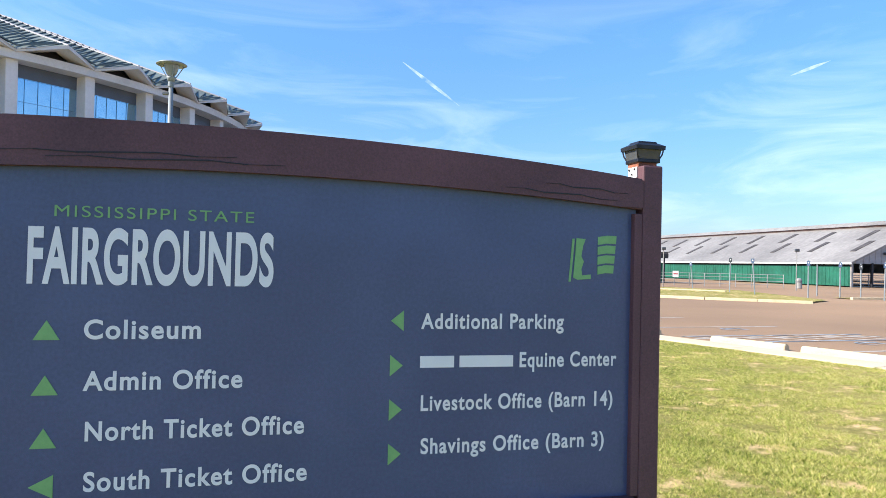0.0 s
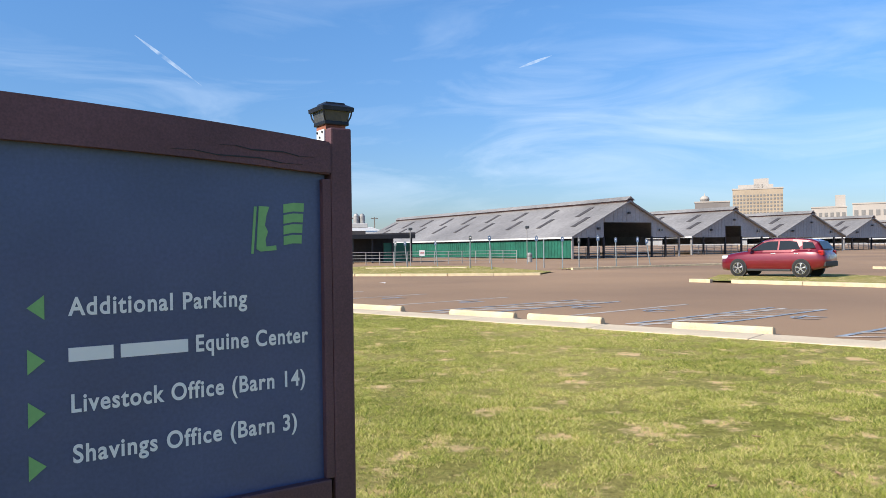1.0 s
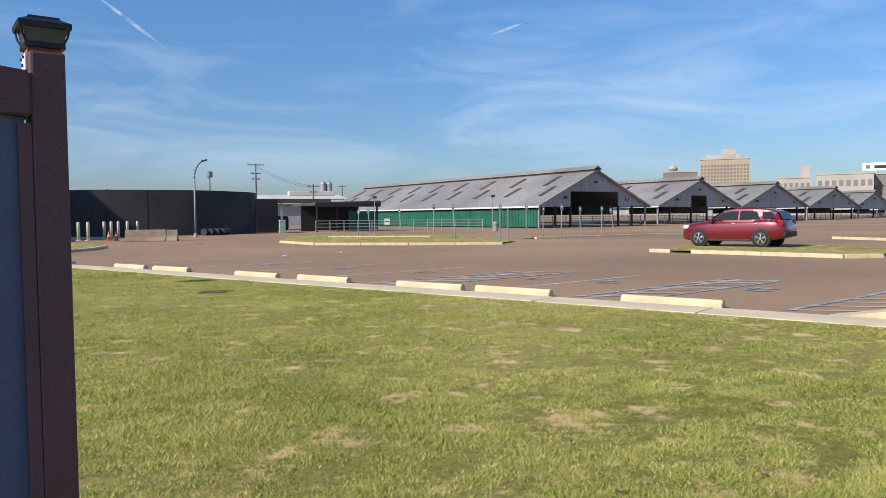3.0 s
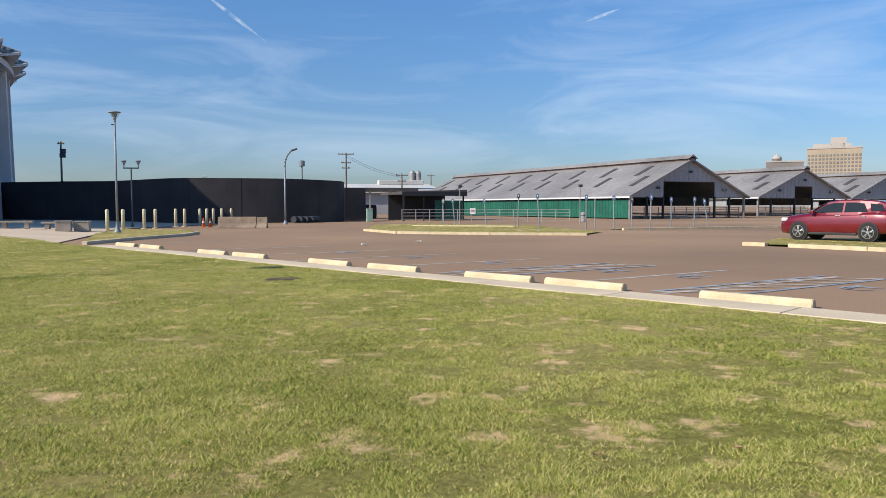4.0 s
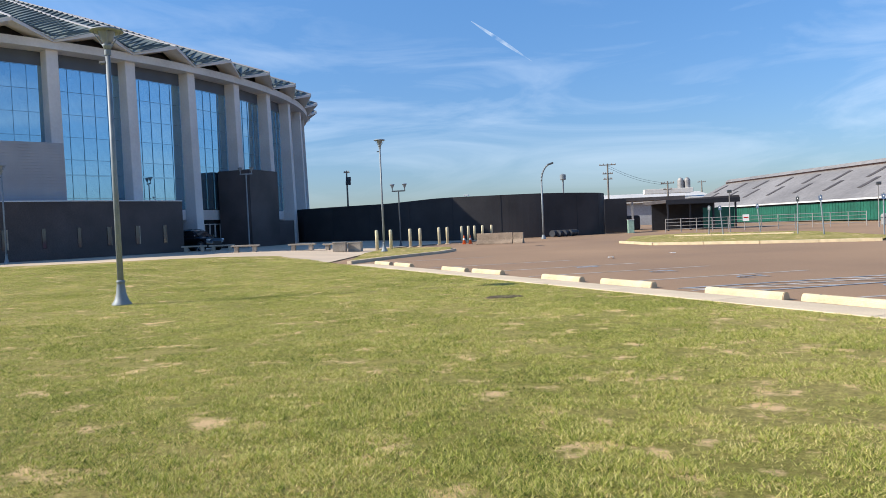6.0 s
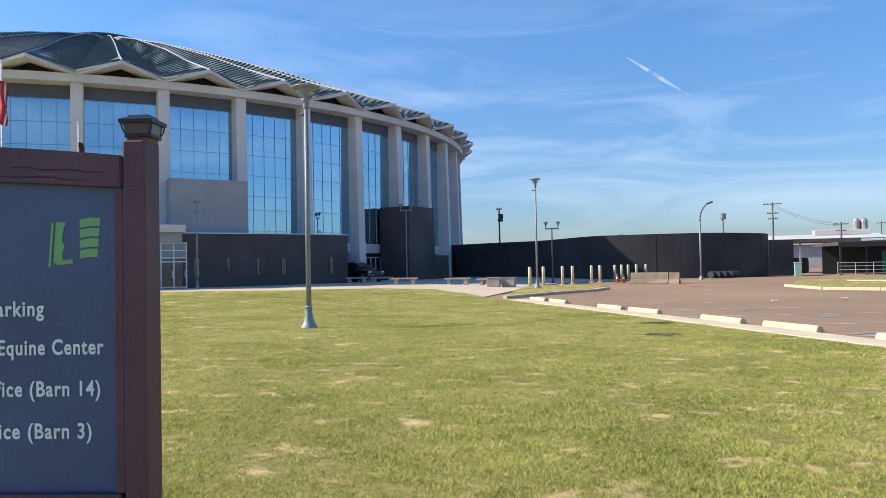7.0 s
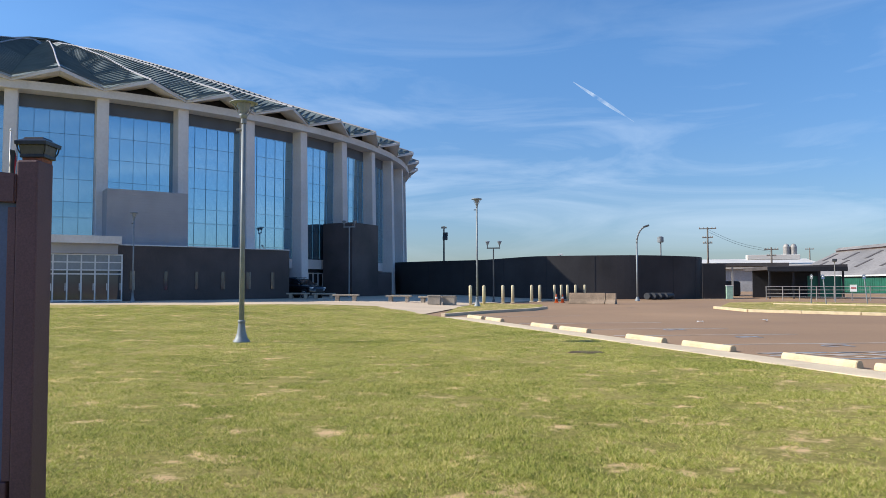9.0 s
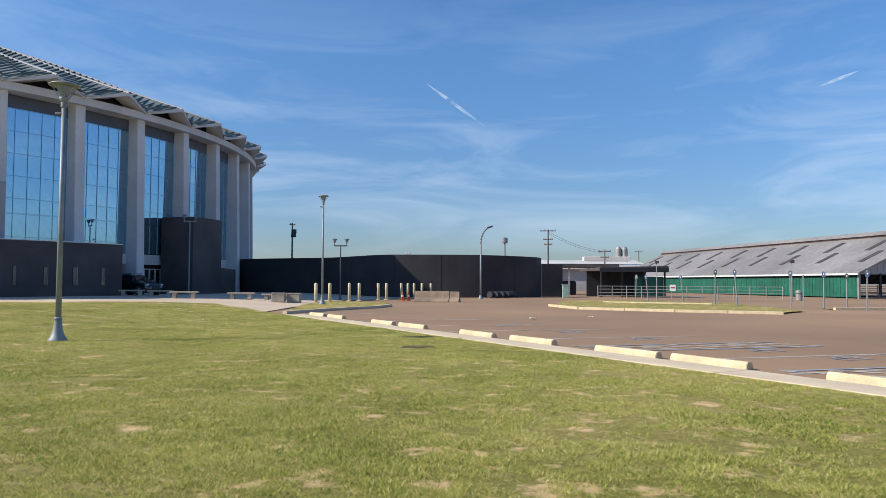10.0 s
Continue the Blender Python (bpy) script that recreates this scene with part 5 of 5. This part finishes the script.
# ---- cars ----
def car(at, turn, paint, label):
    """A compact crossover, 4.77 m long; its nose points along -x."""
    o = thing("car", label, "car", at, turn)
    o.scale = (1.0, 1.0, 1.06)
    # body shell: lofted sections from nose to tail
    secs = ((-2.36, 0.62, 0.38, 0.70), (-2.28, 0.76, 0.28, 0.86), (-1.95, 0.86, 0.24, 0.97), (-1.45, 0.90, 0.24, 1.05), (-0.95, 0.91, 0.24, 1.10), (0.0, 0.91, 0.24, 1.12), (0.9, 0.91, 0.24, 1.15), (1.6, 0.905, 0.26, 1.18), (2.05, 0.88, 0.34, 1.17), (2.30, 0.82, 0.40, 1.08), (2.40, 0.74, 0.46, 0.92))
    bm = bmesh.new()
    rows = []
    for x, w, z0, z1 in secs:
        prof = ((0.0, z0), (w * 0.86, z0), (w * 0.97, z0 + 0.10), (w, (z0 + z1) / 2 - 0.05), (w * 0.985, z1 - 0.16), (w * 0.90, z1 - 0.03), (w * 0.6, z1 + 0.02), (0.0, z1 + 0.035))
        full = [(y, z) for y, z in prof] + [(-y, z) for y, z in reversed(prof[1:-1])]
        rows.append([bm.verts.new((x, y, z)) for y, z in full])
    n = len(rows[0])
    for a, b in zip(rows, rows[1:]):
        for k in range(n):
            bm.faces.new((a[k], a[(k + 1) % n], b[(k + 1) % n], b[k]))
    bm.faces.new(rows[0]), bm.faces.new(rows[-1])
    part("body", bm, paint, o, "", True)
    # cabin
    cab = ((-1.15, 1.02, 0.80), (-0.30, 1.58, 0.66), (0.2, 1.655, 0.635), (1.0, 1.66, 0.63), (1.75, 1.60, 0.61), (2.02, 1.50, 0.60), (2.28, 1.12, 0.74))
    bm = bmesh.new()
    rows = []
    for x, z, w in cab:
        rows.append([bm.verts.new(v) for v in ((x, -0.86 if z > 1.1 else -0.8, 1.05), (x, -w, z - 0.05), (x, -w + 0.12, z), (x, w - 0.12, z), (x, w, z - 0.05), (x, 0.86 if z > 1.1 else 0.8, 1.05))])
    for a, b in zip(rows, rows[1:]):
        for k in range(6):
            bm.faces.new((a[k], a[(k + 1) % 6], b[(k + 1) % 6], b[k]))
    bm.faces.new(rows[0]), bm.faces.new(rows[-1])
    part("cabin", bm, paint, o)
    for sd in (-1, 1):
        for pts2 in (((-0.86, 1.13), (0.36, 1.15), (0.36, 1.53), (-0.05, 1.52), (-0.35, 1.44)), ((0.44, 1.15), (1.36, 1.18), (1.18, 1.50), (0.85, 1.54), (0.44, 1.54)), ((1.48, 1.20), (2.02, 1.22), (1.86, 1.46), (1.42, 1.50))):
            bm = bmesh.new()
            prism(bm, [(x, sd * (0.862 - 0.40 * (z - 1.05) + 0.012), z) for x, z in pts2], (0, -sd * 0.02, 0))
            part("side_window", bm, M_CGLASS, o, "tinted side window")
        part("sill_trim", cubed(-0.02, sd * 0.885, 0.285, 2.0, 0.06, 0.10, bevel=0.02), M_TRIM, o)
        part("mirror", cubed(-0.82, sd * 0.98, 1.16, 0.16, 0.2, 0.14, bevel=0.04), paint, o)
        part("roof_rail", rod(bmesh.new(), (-0.1, sd * 0.55, 1.69), (1.75, sd * 0.53, 1.67), 0.018, seg=8), M_TRIM, o)
        for x in (0.1, 1.12):
            part("door_handle", cubed(x + 0.1, sd * 0.905, 1.0, 0.2, 0.04, 0.035, bevel=0.01), M_RIM if sd < 0 else paint, o)
        part("headlight", cubed(-2.12, sd * 0.70, 0.84, 0.30, 0.24, 0.16, bevel=0.05), M_HEADL, o)
        part("tail_light", cubed(2.24, sd * 0.74, 1.02, 0.24, 0.18, 0.22, bevel=0.04), M_TAIL, o)
        for x in (-1.43, 1.43):
            bm = bmesh.new()
            rod(bm, (x, sd * 0.70, 0.37), (x, sd * 0.918, 0.37), 0.405, seg=28)
            part("wheel_arch", bm, M_TRIM, o)
            bm = bmesh.new()
            lathe(bm, ((0.235, -0.11), (0.335, -0.11), (0.36, -0.08), (0.365, 0.0), (0.36, 0.08), (0.335, 0.11), (0.235, 0.11)), 32)
            bmesh.ops.transform(bm, matrix=Matrix.Translation((x, sd * 0.83, 0.365)) @ Matrix.Rotation(radians(90), 4, "X"), verts=bm.verts)
            wh = part("wheel", bm, M_TYRE, o, "black tyre", True)
            bm = bmesh.new()
            y = sd * 0.945
            for k in range(5):
                a = 2 * math.pi * k / 5 + 0.3
                for da in (-0.16, 0.16):
                    rod(bm, (x + 0.05 * math.cos(a), y, 0.365 + 0.05 * math.sin(a)), (x + 0.225 * math.cos(a + da), y, 0.365 + 0.225 * math.sin(a + da)), 0.022, seg=6)
            rod(bm, (x, y - 0.02, 0.365), (x, y + 0.02, 0.365), 0.06, seg=14)
            for k in range(28):
                a0, a1 = 2 * math.pi * k / 28, 2 * math.pi * (k + 1) / 28
                rod(bm, (x + 0.235 * math.cos(a0), y, 0.365 + 0.235 * math.sin(a0)), (x + 0.235 * math.cos(a1), y, 0.365 + 0.235 * math.sin(a1)), 0.018, seg=5)
            part("rim", bm, M_RIM, wh, "bright five-spoke alloy rim")
    bm = bmesh.new()
    prism(bm, [(2.055, -0.52, 1.50), (2.055, 0.52, 1.50), (2.285, 0.64, 1.18), (2.285, -0.64, 1.18)], (0.015, 0, 0.006))
    part("rear_window", bm, M_CGLASS, o)
    bm = bmesh.new()
    prism(bm, [(-0.42, -0.58, 1.52), (-0.42, 0.58, 1.52), (-1.10, 0.72, 1.10), (-1.10, -0.72, 1.10)], (-0.012, 0, 0.014))
    part("windscreen", bm, M_CGLASS, o)
    part("grille", cubed(-2.335, 0, 0.62, 0.06, 0.9, 0.26, bevel=0.03), M_TRIM, o)
    part("rear_bumper", cubed(2.34, 0, 0.55, 0.2, 1.5, 0.22, bevel=0.05), M_TRIM, o)
    part("plate_bar", cubed(2.40, 0, 0.86, 0.02, 0.5, 0.13), M_FRAME, o, "plain bar in place of a number plate")
    return o


car((25.4, 30.7, 0.08), -63.0, M_CAR, "deep red crossover car parked on the grass island")
car((-26.2, 61.4, 0.34), 158.0, M_CAR_DK, "black crossover car parked by the arena doors")


# ---- distant town ----
def far_block(at, turn, w, d, h, wall_mat, side_mat, rows_n, cols_n, label, crown=()):
    o = thing("tower_block", label, "building", at, turn)
    part("front", cubed(0, 0, h / 2, w, d, h), wall_mat, o)
    part("parapet", cubed(0, 0, h + 0.4, w + 0.6, d + 0.6, 0.8), M_TOWER_W, o)
    if rows_n:
        me = None
        for i in range(rows_n):
            for j in range(cols_n):
                x = -w / 2 + w * (j + 0.5) / cols_n
                z = h * (0.12 + 0.80 * (i + 0.5) / rows_n)
                m = Matrix.Translation((x, -d / 2 - 0.05, z))
                if me is None:
                    ob = part("window", cubed(0, 0, 0, w / cols_n * 0.55, 0.3, h / rows_n * 0.42), M_WINDOW_FAR, o)
                    ob.matrix_basis, me = m, ob.data
                else:
                    shared("window", me, o, m)
    for cx, cw, ch in crown:
        part("penthouse", cubed(cx, 0, h + ch / 2 + 0.8, cw, d * 0.6, ch), M_TOWER_W, o)
    return o


far_block((307.5, 370.5, 0), -40, 27.0, 20, 33.0, M_TOWER, M_TOWER_D, 13, 15, "tan office tower with a white stepped top", ((-1, 19, 2.2), (2, 8, 5.6)))
far_block((287.6, 386.2, 0), -37, 19.5, 18, 26.2, M_TOWER_D, M_TOWER_D, 0, 0, "dark far office block with a small dome")
o = thing("dome", "small pale dome over a far roof", "dome", (284.0, 388.5, 26.9))
part("drum", lathe(bmesh.new(), ((2.6, 0), (2.6, 1.5), (2.9, 1.6), (2.4, 2.9), (1.2, 3.8), (0.3, 4.2), (0.15, 5.4)), 16), M_TOWER_W, o, "", True)
part("base_ring", lathe(bmesh.new(), ((3.2, -0.3), (3.2, 0.3)), 16), M_TOWER_D, o)
far_block((335.4, 345.5, 0), -44, 17.5, 14, 21.0, M_TOWER_W, M_TOWER_W, 4, 6, "pale far office block with a slim tower", ((5.8, 5.0, 6.4),))
far_block((353.5, 326.6, 0), -48, 28.0, 16, 22.4, M_TOWER_W, M_TOWER_W, 3, 8, "wide pale stone far courthouse block")
far_block((374.0, 316.0, 0), -49, 17.0, 14, 22.2, M_TOWER_D, M_TOWER_D, 3, 4, "dark grey far office block beside the courthouse")
far_block((388.0, 307.0, 0), -50, 30.0, 24, 31.0, M_TOWER, M_TOWER, 0, 0, "tall plain tan far building", ((-3, 16, 1.5),))
board = thing("roof_board", "white rooftop board with dark print on a far roof", "sign", (365.5, 315.5, 22.9), -50, "")
part("panel", cubed(0, 0, 3.6, 16.0, 0.6, 4.4, bevel=0.05), M_WHITE_MET, board)
for x in (-6.0, 0.0, 6.0):
    part("leg", cubed(x, 0.2, 0.7, 0.4, 0.4, 1.5), M_TOWER_D, board)
part("print_bar", cubed(2.4, -0.32, 3.5, 8.8, 0.06, 1.7), M_DARK, board, "dark bar in place of a name")
part("emblem", cubed(-5.0, -0.32, 3.6, 1.9, 0.06, 1.9, bevel=0.02), M_SIGN_B, board)

# contrails: thin far streaks of cloud
def streak(a, b, w):
    bm = bmesh.new()
    a, b = Vector(a), Vector(b)
    up = (b - a).cross(Vector((0, 1, 0))).normalized()
    for k in range(14):
        f0, f1 = k / 14, (k + 1) / 14
        pa, pb = a.lerp(b, f0), a.lerp(b, f1)
        w0, w1 = (0.8 + w * math.sin(math.pi * min(1, f * 1.05)) for f in (f0, f1))
        bm.faces.new([bm.verts.new(q) for q in (pa - up * w0, pb - up * w1, pb + up * w1, pa + up * w0)])
    return bm


m_trail = bpy.data.materials.new("ice_cloud")
m_trail.use_nodes = True
tn, tl = m_trail.node_tree.nodes, m_trail.node_tree.links
tn.clear()
t_out, t_mix, t_tr, t_em, t_no, t_co, t_rp = (tn.new(x) for x in ("ShaderNodeOutputMaterial", "ShaderNodeMixShader", "ShaderNodeBsdfTransparent", "ShaderNodeEmission", "ShaderNodeTexNoise", "ShaderNodeTexCoord", "ShaderNodeMapRange"))
t_em.inputs["Color"].default_value, t_em.inputs["Strength"].default_value = (0.72, 0.84, 1.0, 1), 0.8
t_no.inputs["Scale"].default_value = 0.03
t_rp.inputs["From Min"].default_value, t_rp.inputs["From Max"].default_value = 0.3, 0.75
t_rp.inputs["To Max"].default_value = 0.75
tl.new(t_co.outputs["Object"], t_no.inputs["Vector"])
tl.new(t_no.outputs["Fac"], t_rp.inputs["Value"])
tl.new(t_rp.outputs["Result"], t_mix.inputs["Fac"])
tl.new(t_tr.outputs["BSDF"], t_mix.inputs[1])
tl.new(t_em.outputs["Emission"], t_mix.inputs[2])
tl.new(t_mix.outputs["Shader"], t_out.inputs["Surface"])
for a, b, w in (((-232, 2484, 672), (-38, 2512, 532), 5.0), ((978, 2314, 600), (1074, 2262, 634), 4.0)):
    trail = part("backdrop_contrail", streak(a, b, w), m_trail)
    trail.visible_shadow = False
    tagged(trail, "short white contrail in the blue sky", "contrail", kind="structure")

# ---- flowers by the sign ----
rng = np.random.default_rng(7)
bed = thing("flower_clump", "low clump of small yellow flowers by the sign", "flowers", (1.24, 5.85, 0.03))
bed.scale = (1.0, 1.0, 0.75)
bm, bl = bmesh.new(), bmesh.new()
for k in range(130):
    x, y = rng.normal(0, 0.18), rng.normal(0, 0.10)
    h = 0.09 + 0.09 * rng.random() - 0.3 * (x * x + y * y)
    rod(bl, (x * 0.7, y * 0.7, 0), (x, y, h), 0.004, 0.002, 4)
    for j in range(3):
        a = rng.random() * 6.28
        v = [bl.verts.new(q) for q in ((x, y, h * 0.5), (x + 0.05 * math.cos(a), y + 0.05 * math.sin(a), h * 0.62), (x + 0.09 * math.cos(a + 0.3), y + 0.09 * math.sin(a + 0.3), h * 0.55))]
        bl.faces.new(v)
    lathe(bm, ((0.006, h - 0.006), (0.024, h + 0.006), (0.012, h + 0.014)), 6, (x, y, 0))
f_s = part("stems", bl, M_LEAF, bed)
f_b = part("blossoms", bm, M_FLOWER, bed, "small yellow blossoms")
f_s["kind"], f_b["kind"] = "stuff", "stuff"

# a dark sunken lid in the lawn and a few pale scraps
lid = thing("drain", "dark sunken drain with a muddy rim in the lawn", "drain", (1.65, 18.9, 0.042), 12)
part("rim", lathe(bmesh.new(), ((0.48, 0.0), (0.40, 0.022), (0.33, 0.012)), 18), M_MUD, lid, "muddy dark rim")
part("lid", lathe(bmesh.new(), ((0.33, 0.0), (0.31, 0.016), (0.05, 0.014)), 18), M_MUD, lid)
lid.scale = (0.85, 0.6, 1.0)

# scraps of paper and dry leaves
for k, (x, y, dx, mat, lab) in enumerate(((4.9, 33.2, 0.12, M_WHITE_T, "crumpled white paper scrap on the asphalt"), (7.5, 35.0, 0.12, M_WHITE_T, "crumpled white paper scrap on the asphalt"))):
    o = thing("litter", lab, "litter", (x, y, 0.05 if y < 25 else 0.01), 40 * k)
    bm = bmesh.new()
    v = [[bm.verts.new((dx * (i - 1) + 0.2 * dx * math.sin(i * 3 + j), dx * (j - 1), 0.02 + 0.5 * dx * abs(math.sin(2.3 * i + 1.7 * j + k)))) for j in range(3)] for i in range(3)]
    for i in range(2):
        for j in range(2):
            bm.faces.new((v[i][j], v[i + 1][j], v[i + 1][j + 1], v[i][j + 1]))
    bmesh.ops.solidify(bm, geom=list(bm.faces), thickness=0.004)
    part("sheet", bm, mat, o)

# dry leaves lying in the grass
for k, (x, y) in enumerate(((3.32, 5.88), (4.27, 5.83), (4.43, 6.81), (3.51, 6.88))):
    o = thing("dry_leaf", "curled dry tan leaf on the grass", "leaf", (x, y, 0.055), 67 * k, "dry leaves on the lawn")
    bm = bmesh.new()
    rows = [[bm.verts.new((0.055 * t, w * sd, 0.02 + 0.022 * abs(sd) + 0.012 * t * t)) for sd in (-1, 0, 1)] for t, w in ((-1, 0.006), (-0.5, 0.028), (0.1, 0.034), (0.7, 0.020), (1.1, 0.004))]
    for a, b in zip(rows, rows[1:]):
        for q in range(2):
            bm.faces.new((a[q], a[q + 1], b[q + 1], b[q]))
    bmesh.ops.solidify(bm, geom=list(bm.faces), thickness=0.002)
    o.scale = (0.6, 0.6, 0.45)
    part("blade", bm, M_LEAF_DRY, o)
    part("stalk", rod(bmesh.new(), (-0.10, 0.0, 0.0), (-0.05, 0.0, 0.03), 0.002, seg=5), M_LEAF_DRY, o)

# ---- grass blades, thick near the path and thinning away ----
N = 1600000
rr = 1.6 + 40.0 * rng.random(N) ** 1.75
aa = np.radians(-52 + 118 * rng.random(N))
gx, gy = 2.2 - rr * np.sin(aa), 1.6 + rr * np.cos(aa)
keep = ((gx - K0.x) * KN.x + (gy - K0.y) * KN.y) < -0.05
wide = np.array([noise.noise((x * 0.55, y * 0.8, 3.0)) for x, y in zip(gx, gy)])
tuft = np.array([noise.noise((x * 2.1, y * 3.0, 9.0)) for x, y in zip(gx, gy)])
tight = np.array([noise.noise((x * 6.5, y * 8.5, 5.0)) for x, y in zip(gx, gy)])
# thinner cover towards the car park, with worn spots where soil shows through
dry = np.clip((gx - 0.5) / 6.0, 0, 1) * np.clip((16 - gy) / 8, 0, 1)
cover = 0.95 - 0.42 * dry + 1.1 * wide + (1.3 + 0.5 * dry) * tuft + 0.8 * tight
keep &= rng.random(N) < np.clip(cover, 0.04, 1.0)
clump = 0.5 * wide + 0.6 * tuft + 0.6 * tight
gx, gy, rr, clump = gx[keep], gy[keep], rr[keep], clump[keep]
n = len(gx)
hh = 0.012 + 0.022 * rng.random(n) + 0.045 * np.clip(clump, 0, 0.8)
ww = (0.0014 + 0.0016 * rng.random(n)) * (1 + rr / 10)
ang = rng.random(n) * 2 * np.pi
lean = hh * (0.4 + 1.2 * rng.random(n))
la = rng.random(n) * 2 * np.pi
zz = 0.36 * np.clip((-gx - 6) / 12, 0, 1) ** 2 * (3 - 2 * np.clip((-gx - 6) / 12, 0, 1)) * np.clip((gy - 10) / 22, 0, 1) ** 2 * (3 - 2 * np.clip((gy - 10) / 22, 0, 1)) + 0.036
co = np.empty((n, 2, 3, 3))
for j in range(2):
    a2 = ang + j * 1.9
    l2 = la + j * 2.4
    co[:, j, 0] = np.stack([gx + ww * np.cos(a2), gy + ww * np.sin(a2), zz], -1)
    co[:, j, 1] = np.stack([gx - ww * np.cos(a2), gy - ww * np.sin(a2), zz], -1)
    co[:, j, 2] = np.stack([gx + lean * np.cos(l2), gy + lean * np.sin(l2), zz + hh * (1 - 0.25 * j)], -1)
me = bpy.data.meshes.new("grass_blades")
me.vertices.add(n * 6)
me.vertices.foreach_set("co", co.reshape(-1))
me.loops.add(n * 6)
me.loops.foreach_set("vertex_index", np.arange(n * 6, dtype=np.int32))
me.polygons.add(n * 2)
me.polygons.foreach_set("loop_start", np.arange(0, n * 6, 3, dtype=np.int32))
me.update(calc_edges=True)
me.materials.append(M_BLADE)
grass = new("grass_blades", me)
tagged(grass, "short mixed green and straw-coloured grass blades", "grass", kind="stuff")
